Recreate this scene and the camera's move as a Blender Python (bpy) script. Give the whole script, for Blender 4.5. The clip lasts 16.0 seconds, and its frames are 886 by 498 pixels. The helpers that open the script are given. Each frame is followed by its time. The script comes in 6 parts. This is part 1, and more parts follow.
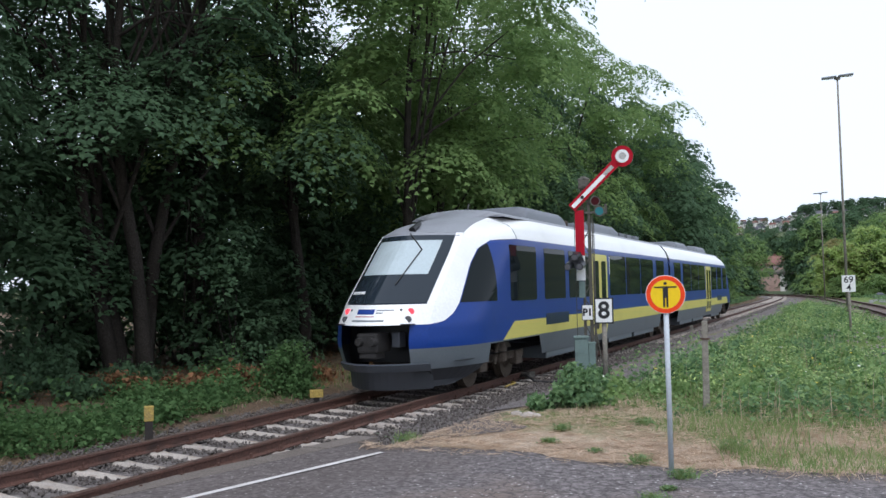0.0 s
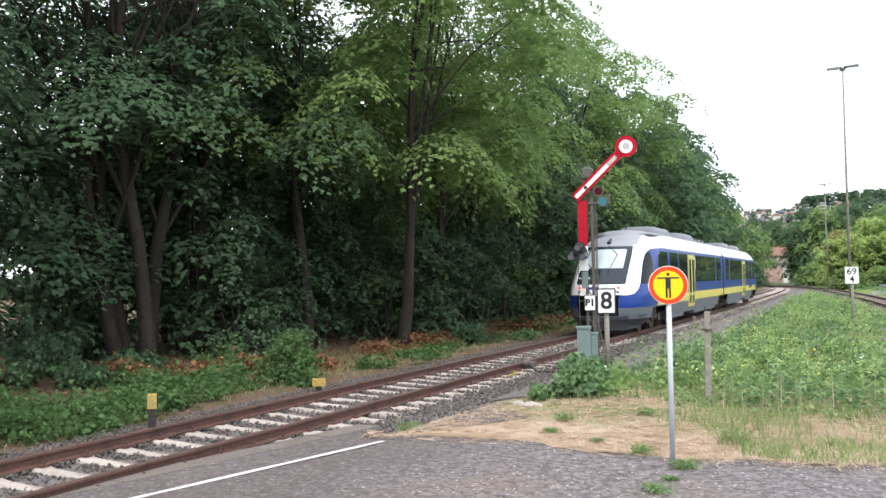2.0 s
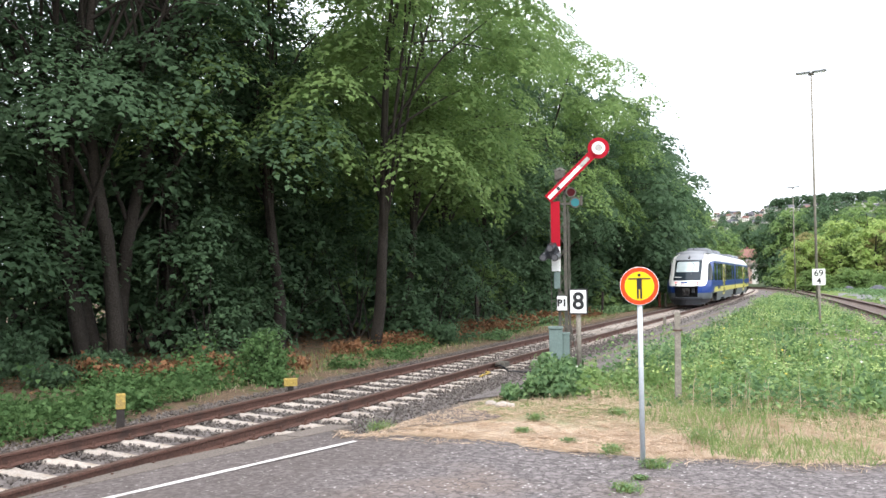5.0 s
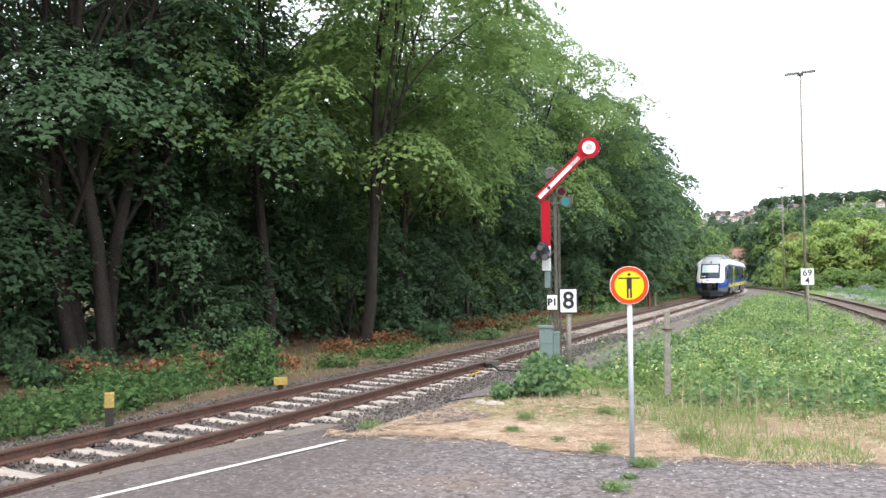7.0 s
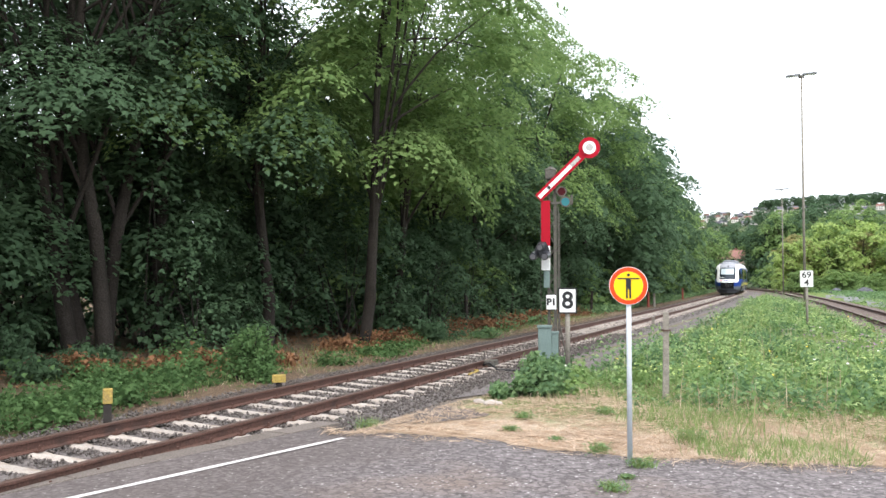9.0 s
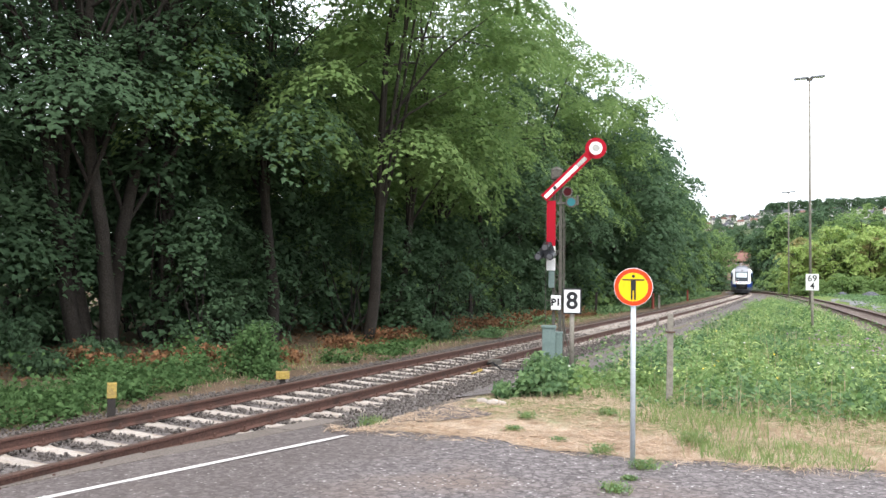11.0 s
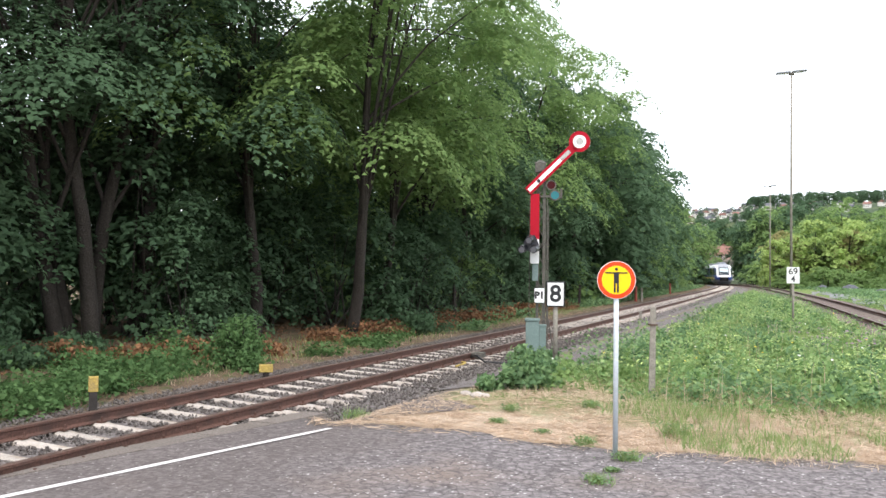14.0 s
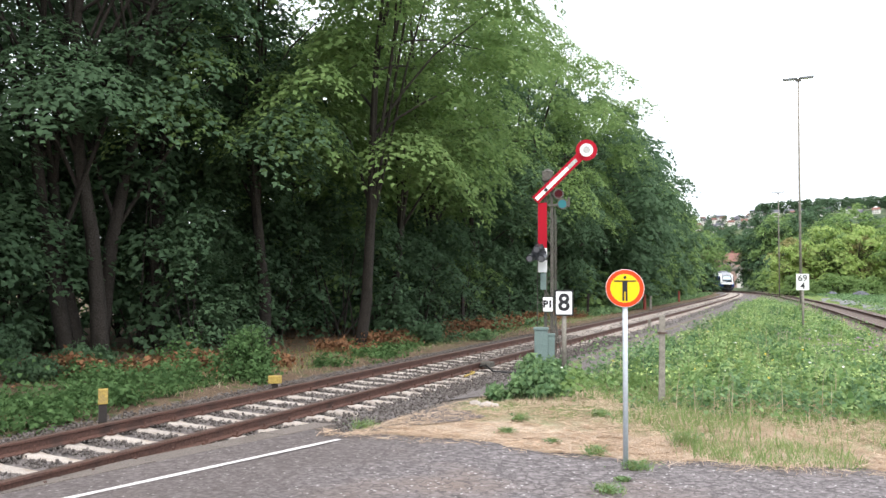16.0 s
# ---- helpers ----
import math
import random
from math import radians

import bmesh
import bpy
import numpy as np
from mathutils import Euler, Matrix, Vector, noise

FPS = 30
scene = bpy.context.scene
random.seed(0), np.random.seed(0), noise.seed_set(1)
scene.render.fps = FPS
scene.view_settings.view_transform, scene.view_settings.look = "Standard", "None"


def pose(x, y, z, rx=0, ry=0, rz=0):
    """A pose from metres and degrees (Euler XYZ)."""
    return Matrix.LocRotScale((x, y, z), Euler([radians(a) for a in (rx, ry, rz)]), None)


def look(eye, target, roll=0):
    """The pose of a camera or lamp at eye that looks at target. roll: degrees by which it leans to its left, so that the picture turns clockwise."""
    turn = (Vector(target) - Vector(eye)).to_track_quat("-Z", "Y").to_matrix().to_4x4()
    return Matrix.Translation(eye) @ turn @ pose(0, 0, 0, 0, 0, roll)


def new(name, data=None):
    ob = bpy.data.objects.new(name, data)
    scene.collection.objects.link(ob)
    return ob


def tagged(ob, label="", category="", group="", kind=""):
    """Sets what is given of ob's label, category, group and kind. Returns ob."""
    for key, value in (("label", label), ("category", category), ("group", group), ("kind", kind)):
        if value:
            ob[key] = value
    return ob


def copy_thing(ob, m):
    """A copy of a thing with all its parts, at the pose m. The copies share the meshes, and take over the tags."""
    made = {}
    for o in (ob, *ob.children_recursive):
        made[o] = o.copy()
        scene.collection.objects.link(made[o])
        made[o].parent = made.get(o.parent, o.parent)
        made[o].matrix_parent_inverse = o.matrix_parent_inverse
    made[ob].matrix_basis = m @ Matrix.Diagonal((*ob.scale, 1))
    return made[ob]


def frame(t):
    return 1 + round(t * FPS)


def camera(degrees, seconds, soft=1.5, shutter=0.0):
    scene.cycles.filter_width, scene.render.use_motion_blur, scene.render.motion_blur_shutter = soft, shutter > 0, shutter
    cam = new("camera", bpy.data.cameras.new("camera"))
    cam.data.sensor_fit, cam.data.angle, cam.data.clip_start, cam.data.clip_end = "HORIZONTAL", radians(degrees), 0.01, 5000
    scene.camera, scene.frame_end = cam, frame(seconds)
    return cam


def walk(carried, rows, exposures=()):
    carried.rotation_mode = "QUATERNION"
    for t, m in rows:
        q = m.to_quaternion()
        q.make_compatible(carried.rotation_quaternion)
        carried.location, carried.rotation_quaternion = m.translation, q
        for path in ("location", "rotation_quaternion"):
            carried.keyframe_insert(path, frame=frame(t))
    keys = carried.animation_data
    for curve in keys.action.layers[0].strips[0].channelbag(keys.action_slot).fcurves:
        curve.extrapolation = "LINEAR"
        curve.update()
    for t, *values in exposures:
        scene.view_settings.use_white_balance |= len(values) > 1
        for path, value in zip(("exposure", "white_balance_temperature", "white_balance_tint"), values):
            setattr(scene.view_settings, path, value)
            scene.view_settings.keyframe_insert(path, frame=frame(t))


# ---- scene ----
# ---- camera ----
cam = camera(55.82, 16.0, soft=1.5)
walk(cam, [
    (0, pose(0, 0, 1.853, 92.847, 1.218, 26.088)),
    (0.5, pose(0, 0, 1.853, 92.645, 1.089, 26.177)),
    (1, pose(0, 0, 1.853, 92.400, 0.890, 26.215)),
    (1.5, pose(0, 0, 1.853, 92.137, 0.706, 26.245)),
    (2, pose(0, 0, 1.853, 92.143, 0.937, 26.270)),
    (2.5, pose(0, 0, 1.853, 92.262, 0.775, 26.055)),
    (3, pose(0, 0, 1.853, 92.423, 0.931, 25.756)),
    (3.5, pose(0, 0, 1.853, 92.486, 0.758, 25.354)),
    (4, pose(0, 0, 1.853, 92.361, 0.782, 24.974)),
    (6.5, pose(0, 0, 1.853, 92.001, 0.527, 23.913)),
    (7, pose(0, 0, 1.853, 92.038, 0.578, 23.760)),
    (7.5, pose(0, 0, 1.853, 91.958, 0.299, 23.599)),
    (8, pose(0, 0, 1.853, 91.846, 0.369, 23.527)),
    (8.5, pose(0, 0, 1.853, 91.909, 0.178, 23.598)),
    (9, pose(0, 0, 1.853, 91.959, 0.078, 23.714)),
    (11.5, pose(0, 0, 1.853, 91.849, -0.791, 23.979)),
    (12, pose(0, 0, 1.853, 91.519, -0.684, 23.680)),
    (12.5, pose(0, 0, 1.853, 91.272, -0.547, 23.284)),
    (13, pose(0, 0, 1.853, 91.106, -0.335, 22.929)),
    (13.5, pose(0, 0, 1.853, 91.175, -0.531, 22.793)),
    (14, pose(0, 0, 1.853, 91.410, -0.670, 22.936)),
    (14.5, pose(0, 0, 1.853, 91.607, -0.493, 23.192)),
    (15, pose(0, 0, 1.853, 91.747, -0.401, 23.396)),
    (15.5, pose(0, 0, 1.853, 91.851, -0.223, 23.452)),
    (16, pose(0, 0, 1.853, 92.072, -0.182, 23.483)),
], exposures=[(0, -0.48, 5950, 10), (0.5, -0.33, 6050, 10), (1.0, -0.08, 6200, 10), (1.5, 0.22, 6350, 10), (2.0, 0.39, 6450, 10), (3.0, 0.51, 6500, 10), (4.0, 0.54, 6500, 10), (6.5, 0.52, 6500, 10), (9.0, 0.49, 6500, 10), (12.5, 0.46, 6500, 10), (16.0, 0.45, 6500, 10)])

# ---- light: bright overcast afternoon ----
world = bpy.data.worlds.new("overcast_sky")
scene.world = world
world.use_nodes = True
wn = world.node_tree.nodes
wl = world.node_tree.links
sky = wn.new("ShaderNodeTexSky")
sky.sky_type = 'NISHITA'
sky.sun_disc = False
sky.sun_elevation = radians(56)
sky.sun_rotation = radians(154)
sky.dust_density = 4.0
veil = wn.new("ShaderNodeMix")
veil.data_type = 'RGBA'
veil.inputs[0].default_value = 0.86
veil.inputs[7].default_value = (12.6, 13.2, 14.2, 1)
wl.new(sky.outputs[0], veil.inputs[6])
wl.new(veil.outputs[2], wn["Background"].inputs[0])
wn["Background"].inputs[1].default_value = 0.13

sun = new("sun", bpy.data.lights.new("sun", 'SUN'))
sun.data.energy = 2.1
sun.data.angle = radians(24)
sun.data.color = (1.0, 0.96, 0.9)
sun.matrix_world = look((15, -31, 51), (0, 0, 0))


# ---- materials ----
def mat(name, base, rough=0.8, vary=0.25, scale=6.0, fine=60.0, bump=0.3, metal=0.0, tint=None, island=0.0, obj=0.0,
        spec=0.3, translucent=0.0, depth=0.01):
    """Procedural material: base colour varied at two scales, with fine relief."""
    m = bpy.data.materials.new(name)
    m.use_nodes = True
    n, l = m.node_tree.nodes, m.node_tree.links
    b = n["Principled BSDF"]
    b.inputs["Roughness"].default_value = rough
    b.inputs["Metallic"].default_value = metal
    b.inputs["Specular IOR Level"].default_value = spec
    tc = n.new("ShaderNodeTexCoord")
    out = None

    def mixc(fac, a, c, kind='MIX'):
        x = n.new("ShaderNodeMix")
        x.data_type = 'RGBA'
        x.blend_type = kind
        if hasattr(fac, "links"):
            l.new(fac, x.inputs[0])
        else:
            x.inputs[0].default_value = fac
        for v, i in ((a, 6), (c, 7)):
            if hasattr(v, "links"):
                l.new(v, x.inputs[i])
            else:
                x.inputs[i].default_value = (*v, 1)
        return x.outputs[2]

    def tex(s, detail=5.0):
        t = n.new("ShaderNodeTexNoise")
        t.inputs["Scale"].default_value = s
        t.inputs["Detail"].default_value = detail
        l.new(tc.outputs["Object"], t.inputs["Vector"])
        return t.outputs[0]

    def ramp(v, lo, hi):
        r = n.new("ShaderNodeMapRange")
        r.inputs[1].default_value, r.inputs[2].default_value = lo, hi
        l.new(v, r.inputs[0])
        return r.outputs[0]

    other = tint or tuple(c * 0.55 for c in base)
    lo = tuple(c * (1 - vary) for c in base)
    hi = tuple(min(1, c * (1 + vary)) for c in base)
    big, small = tex(scale), tex(fine, 3)
    out = mixc(ramp(small, 0.3, 0.7), lo, hi)
    out = mixc(ramp(big, 0.52, 0.75), out, other)
    if island:
        g = n.new("ShaderNodeNewGeometry")
        out = mixc(ramp(g.outputs["Random Per Island"], 0, 1 / island if island < 1 else 1), out, other)
    if obj:
        o = n.new("ShaderNodeObjectInfo")
        h = n.new("ShaderNodeHueSaturation")
        l.new(out, h.inputs["Color"])
        r = n.new("ShaderNodeMapRange")
        r.inputs[3].default_value, r.inputs[4].default_value = 1 - obj, 1 + obj
        l.new(o.outputs["Random"], r.inputs[0])
        l.new(r.outputs[0], h.inputs["Value"])
        out = h.outputs[0]
    l.new(out, b.inputs["Base Color"])
    if bump:
        bp = n.new("ShaderNodeBump")
        bp.inputs["Strength"].default_value = bump
        bp.inputs["Distance"].default_value = depth
        l.new(small, bp.inputs["Height"])
        l.new(bp.outputs[0], b.inputs["Normal"])
    if translucent:
        t = n.new("ShaderNodeBsdfTranslucent")
        l.new(out, t.inputs[0])
        s = n.new("ShaderNodeMixShader")
        s.inputs[0].default_value = translucent
        l.new(b.outputs[0], s.inputs[1])
        l.new(t.outputs[0], s.inputs[2])
        l.new(s.outputs[0], n["Material Output"].inputs[0])
    return m


def paint(name, c, rough=0.35, dirt=0.12, bump=0.05, spec=0.4):
    return mat(name, c, rough, 0.05, 1.3, 25, bump, spec=spec, tint=tuple(x * (1 - dirt) for x in c), depth=0.002)


def glow(name, c, strength):
    m = bpy.data.materials.new(name)
    m.use_nodes = True
    b = m.node_tree.nodes["Principled BSDF"]
    b.inputs["Base Color"].default_value = (*c, 1)
    b.inputs["Emission Color"].default_value = (*c, 1)
    b.inputs["Emission Strength"].default_value = strength
    return m


def glass(name, c, rough=0.03):
    m = bpy.data.materials.new(name)
    m.use_nodes = True
    b = m.node_tree.nodes["Principled BSDF"]
    b.inputs["Base Color"].default_value = (*c, 1)
    b.inputs["Roughness"].default_value = rough
    b.inputs["Specular IOR Level"].default_value = 0.08
    return m


RUST = mat("rail_rust", (0.098, 0.050, 0.038), 0.7, 0.35, 3, 40, 0.4, tint=(0.055, 0.033, 0.027))
RAILTOP = mat("rail_top", (0.12, 0.075, 0.06), 0.5, 0.25, 4, 50, 0.1, metal=0.3)
CONCRETE = mat("sleeper_concrete", (0.40, 0.355, 0.32), 0.9, 0.25, 5, 60, 0.5, tint=(0.29, 0.235, 0.19), obj=0.13)
STONE = mat("ballast_stone", (0.185, 0.163, 0.152), 0.95, 0.3, 6, 60, 0.5, island=1.0, tint=(0.075, 0.063, 0.058))


def asphalt():
    """Worn asphalt: stains, grit, pale chips and dark cracks."""
    m = mat("old_asphalt", (0.155, 0.136, 0.138), 0.9, 0.55, 0.5, 17, 1.0, tint=(0.185, 0.140, 0.118), depth=0.02)
    n, l = m.node_tree.nodes, m.node_tree.links
    b = n["Principled BSDF"]
    src = b.inputs["Base Color"].links[0].from_socket
    tc = n.new("ShaderNodeTexCoord")
    sx = n.new("ShaderNodeMapping")
    l.new(tc.outputs["Object"], sx.inputs[0])
    v = n.new("ShaderNodeTexVoronoi")
    v.inputs["Scale"].default_value = 17
    l.new(sx.outputs[0], v.inputs["Vector"])
    r = n.new("ShaderNodeMapRange")
    r.inputs[1].default_value, r.inputs[2].default_value, r.inputs[3].default_value, r.inputs[4].default_value = 0.10, 0.30, 0.8, 0
    l.new(v.outputs["Distance"], r.inputs[0])
    pick = n.new("ShaderNodeMath")
    pick.operation = 'GREATER_THAN'
    pick.inputs[1].default_value = 0.72
    sep = n.new("ShaderNodeSeparateColor")
    l.new(v.outputs["Color"], sep.inputs[0])
    l.new(sep.outputs[0], pick.inputs[0])
    mul = n.new("ShaderNodeMath")
    mul.operation = 'MULTIPLY'
    l.new(r.outputs[0], mul.inputs[0])
    l.new(pick.outputs[0], mul.inputs[1])
    chips = n.new("ShaderNodeMix")
    chips.data_type = 'RGBA'
    l.new(mul.outputs[0], chips.inputs[0])
    l.new(src, chips.inputs[6])
    chips.inputs[7].default_value = (0.66, 0.64, 0.62, 1)
    c = n.new("ShaderNodeTexVoronoi")
    c.feature = 'DISTANCE_TO_EDGE'
    c.inputs["Scale"].default_value = 7.0
    wp = n.new("ShaderNodeTexNoise")
    wp.inputs["Scale"].default_value = 6
    l.new(tc.outputs["Object"], wp.inputs["Vector"])
    ad = n.new("ShaderNodeVectorMath")
    ad.operation = 'MULTIPLY_ADD'
    l.new(wp.outputs[1], ad.inputs[0])
    ad.inputs[1].default_value = (0.25, 0.25, 0.0)
    l.new(tc.outputs["Object"], ad.inputs[2])
    l.new(ad.outputs[0], c.inputs["Vector"])
    cr = n.new("ShaderNodeMapRange")
    cr.inputs[1].default_value, cr.inputs[2].default_value, cr.inputs[3].default_value, cr.inputs[4].default_value = 0.0, 0.07, 0.85, 0
    l.new(c.outputs["Distance"], cr.inputs[0])
    dk = n.new("ShaderNodeMix")
    dk.data_type = 'RGBA'
    l.new(cr.outputs[0], dk.inputs[0])
    l.new(chips.outputs[2], dk.inputs[6])
    dk.inputs[7].default_value = (0.06, 0.052, 0.05, 1)
    # smoother brown strip along the platform edge
    sp = n.new("ShaderNodeSeparateXYZ")
    l.new(ad.outputs[0], sp.inputs[0])
    low = n.new("ShaderNodeTexNoise")
    low.inputs["Scale"].default_value = 0.9
    low.inputs["Detail"].default_value = 6
    l.new(tc.outputs["Object"], low.inputs["Vector"])
    wv_ = n.new("ShaderNodeMath")
    wv_.operation = 'MULTIPLY_ADD'
    l.new(low.outputs[0], wv_.inputs[0])
    wv_.inputs[1].default_value = 1.6
    l.new(sp.outputs[0], wv_.inputs[2])
    ed_ = n.new("ShaderNodeMapRange")
    ed_.inputs[1].default_value, ed_.inputs[2].default_value, ed_.inputs[3].default_value, ed_.inputs[4].default_value = -3.9, -2.6, 0.52, 0
    l.new(wv_.outputs[0], ed_.inputs[0])
    fl = n.new("ShaderNodeMix")
    fl.data_type = 'RGBA'
    fl.inputs[6].default_value, fl.inputs[7].default_value = (0.062, 0.049, 0.044, 1), (0.128, 0.104, 0.096, 1)
    l.new(low.outputs[0], fl.inputs[0])
    br = n.new("ShaderNodeMix")
    br.data_type = 'RGBA'
    l.new(ed_.outputs[0], br.inputs[0])
    l.new(dk.outputs[2], br.inputs[6])
    l.new(fl.outputs[2], br.inputs[7])
    l.new(br.outputs[2], b.inputs["Base Color"])
    return m


ASPHALT = asphalt()
KERB = mat("kerb_concrete", (0.155, 0.132, 0.118), 0.92, 0.35, 1.2, 45, 0.8, tint=(0.10, 0.080, 0.068), obj=0.06)
LINE = mat("white_road_paint", (0.60, 0.57, 0.56), 0.8, 0.15, 4, 40, 0.4, tint=(0.46, 0.43, 0.41))
BARK = mat("bark", (0.040, 0.033, 0.028), 0.95, 0.4, 5, 30, 1.0, tint=(0.026, 0.023, 0.018), depth=0.03)
LEAF = mat("leaf_deep_green", (0.098, 0.165, 0.085), 0.7, 0.2, 0.35, 9, 0, island=1.0, tint=(0.070, 0.122, 0.066), translucent=0.44, spec=0.12)
LEAF2 = mat("leaf_light_green", (0.230, 0.330, 0.118), 0.7, 0.2, 0.35, 9, 0, island=1.0, tint=(0.160, 0.255, 0.092), translucent=0.5, spec=0.12)
LEAF4 = mat("leaf_bronze_green", (0.36, 0.30, 0.13), 0.6, 0.3, 0.35, 9, 0, island=1.0, tint=(0.24, 0.24, 0.09), translucent=0.45)
LEAF3 = mat("leaf_yellow_green", (0.42, 0.51, 0.18), 0.7, 0.2, 0.35, 9, 0, island=1.0, tint=(0.26, 0.38, 0.10), translucent=0.45)
VERGE = mat("verge_green", (0.125, 0.215, 0.080), 0.7, 0.3, 0.6, 9, 0, island=1.0, tint=(0.060, 0.118, 0.042), translucent=0.4, spec=0.15)
HERB = mat("herb_green", (0.215, 0.330, 0.145), 0.7, 0.3, 0.5, 9, 0, island=1.0, tint=(0.10, 0.185, 0.085), translucent=0.42)
GRASS = mat("grass_blades", (0.32, 0.38, 0.16), 0.7, 0.3, 0.4, 9, 0, island=1.0, tint=(0.17, 0.28, 0.09), translucent=0.5)
STRAW = mat("dry_straw", (0.66, 0.525, 0.41), 0.85, 0.3, 0.6, 9, 0, island=1.0, tint=(0.44, 0.32, 0.22), translucent=0.35)
BROWNLEAF = mat("dry_brown_fern", (0.30, 0.150, 0.075), 0.85, 0.35, 0.8, 12, 0, island=1.0, tint=(0.16, 0.085, 0.045), translucent=0.2)
BLUE = paint("train_blue", (0.014, 0.046, 0.235), 0.3, spec=0.22)
WHITE = paint("train_white", (0.82, 0.82, 0.82), 0.3, 0.06)
YELLOW = paint("train_yellow", (0.62, 0.55, 0.14), 0.35)
GREY = paint("train_grey", (0.13, 0.15, 0.17), 0.45)
ROOFGREY = paint("train_roof_grey", (0.27, 0.28, 0.31), 0.5, 0.25)
BLACK = paint("train_black", (0.012, 0.012, 0.014), 0.4)
UNDER = mat("underframe_grime", (0.085, 0.066, 0.052), 0.85, 0.3, 4, 30, 0.4)
DARKGLASS = glass("tinted_glass", (0.012, 0.016, 0.018))
SIGRED = paint("signal_red", (0.37, 0.008, 0.022), 0.6, spec=0.12)
SIGWHITE = paint("signal_white", (0.80, 0.80, 0.80), 0.5)
SIGBLACK = paint("signal_black", (0.015, 0.015, 0.018), 0.5)
MASTGREY = mat("weathered_mast_steel", (0.105, 0.098, 0.085), 0.8, 0.35, 6, 40, 0.4, tint=(0.055, 0.05, 0.042))
BOXGREEN = mat("grey_green_cabinet", (0.16, 0.22, 0.21), 0.6, 0.15, 4, 40, 0.2, tint=(0.12, 0.16, 0.15))
GALV = mat("galvanised_steel", (0.50, 0.54, 0.585), 0.5, 0.08, 5, 50, 0.1, metal=0.1, tint=(0.42, 0.46, 0.50))
SIGNYELLOW = paint("sign_yellow", (0.85, 0.58, 0.015), 0.6, spec=0.15)
SIGNRED = paint("sign_red", (0.78, 0.065, 0.015), 0.6, spec=0.15)
MARKYELLOW = mat("faded_yellow_paint", (0.36, 0.26, 0.07), 0.8, 0.4, 9, 45, 0.4, tint=(0.24, 0.18, 0.09))
POSTCON = mat("weathered_concrete_post", (0.24, 0.22, 0.19), 0.92, 0.25, 7, 50, 0.5, tint=(0.14, 0.13, 0.11))


# ---- building helpers ----
def mesh_ob(name, verts, faces, mats, parent=None, label="", smooth=False, idx=None):
    me = bpy.data.meshes.new(name)
    me.from_pydata([tuple(v) for v in verts], [], [tuple(f) for f in faces])
    for m in (mats if isinstance(mats, (list, tuple)) else [mats]):
        me.materials.append(m)
    if idx is not None:
        me.polygons.foreach_set("material_index", np.asarray(idx, dtype=np.int32))
    if smooth:
        me.polygons.foreach_set("use_smooth", np.ones(len(me.polygons), dtype=bool))
    me.update()
    ob = new(name, me)
    if parent is not None:
        ob.parent = parent
    return tagged(ob, label)


def part(name, bm, material, parent=None, label="", smooth=False):
    me = bpy.data.meshes.new(name)
    bmesh.ops.recalc_face_normals(bm, faces=bm.faces)
    bm.to_mesh(me)
    bm.free()
    for m in (material if isinstance(material, (list, tuple)) else [material]):
        me.materials.append(m)
    if smooth:
        me.polygons.foreach_set("use_smooth", np.ones(len(me.polygons), dtype=bool))
    ob = new(name, me)
    if parent is not None:
        ob.parent = parent
    return tagged(ob, label)


def box(bm, cx, cy, cz, sx, sy, sz, bevel=0.0, rot=None):
    g = bmesh.ops.create_cube(bm, size=1.0)
    vs = g["verts"]
    m = Matrix.Translation((cx, cy, cz)) @ (rot or Matrix()) @ Matrix.Diagonal((sx, sy, sz, 1))
    bmesh.ops.transform(bm, matrix=m, verts=vs)
    if bevel:
        es = list({e for v in vs for e in v.link_edges})
        bmesh.ops.bevel(bm, geom=es, offset=bevel, segments=2, affect='EDGES', profile=0.6)


def boxed(*a, **k):
    bm = bmesh.new()
    box(bm, *a, **k)
    return bm


def tube(bm, a, b, r0, r1=None, seg=12):
    a, b = Vector(a), Vector(b)
    g = bmesh.ops.create_cone(bm, cap_ends=True, segments=seg, radius1=r0, radius2=r0 if r1 is None else r1,
                              depth=(b - a).length)
    m = Matrix.Translation((a + b) / 2) @ (b - a).to_track_quat('Z', 'Y').to_matrix().to_4x4()
    bmesh.ops.transform(bm, matrix=m, verts=g["verts"])


def tubed(*a, **k):
    bm = bmesh.new()
    tube(bm, *a, **k)
    return bm


def empty(name, m=None, label="", category="", group="", kind=""):
    e = new(name)
    if m is not None:
        e.matrix_basis = m
    return tagged(e, label, category, group, kind)


def smooth01(a, b, v):
    t = np.clip((v - a) / (b - a), 0, 1)
    return t * t * (3 - 2 * t)


# ---- the line: plan of the two tracks ----
KY = [-40, 40, 60, 75, 95, 110, 121, 131, 145, 154, 162, 180, 210, 250, 290]
KX = [-7.573, -7.573, -7.72, -7.95, -8.3, -8.75, -9.25, -9.9, -11.15, -12.2, -13.4, -16.9, -25.0, -39.0, -56.0]


def spline(ky, kx, y):
    ky, kx = np.array(ky, float), np.array(kx, float)
    d = np.gradient(kx, ky)
    i = np.clip(np.searchsorted(ky, y) - 1, 0, len(ky) - 2)
    h = ky[i + 1] - ky[i]
    u = (y - ky[i]) / h
    return ((2 * u**3 - 3 * u**2 + 1) * kx[i] + (u**3 - 2 * u**2 + u) * h * d[i]
            + (3 * u**2 - 2 * u**3) * kx[i + 1] + (u**3 - u**2) * h * d[i + 1])


def track_x(y):
    return float(spline(KY, KX, y))


def track_z(y):
    return -0.2 * float(smooth01(110, 165, y))


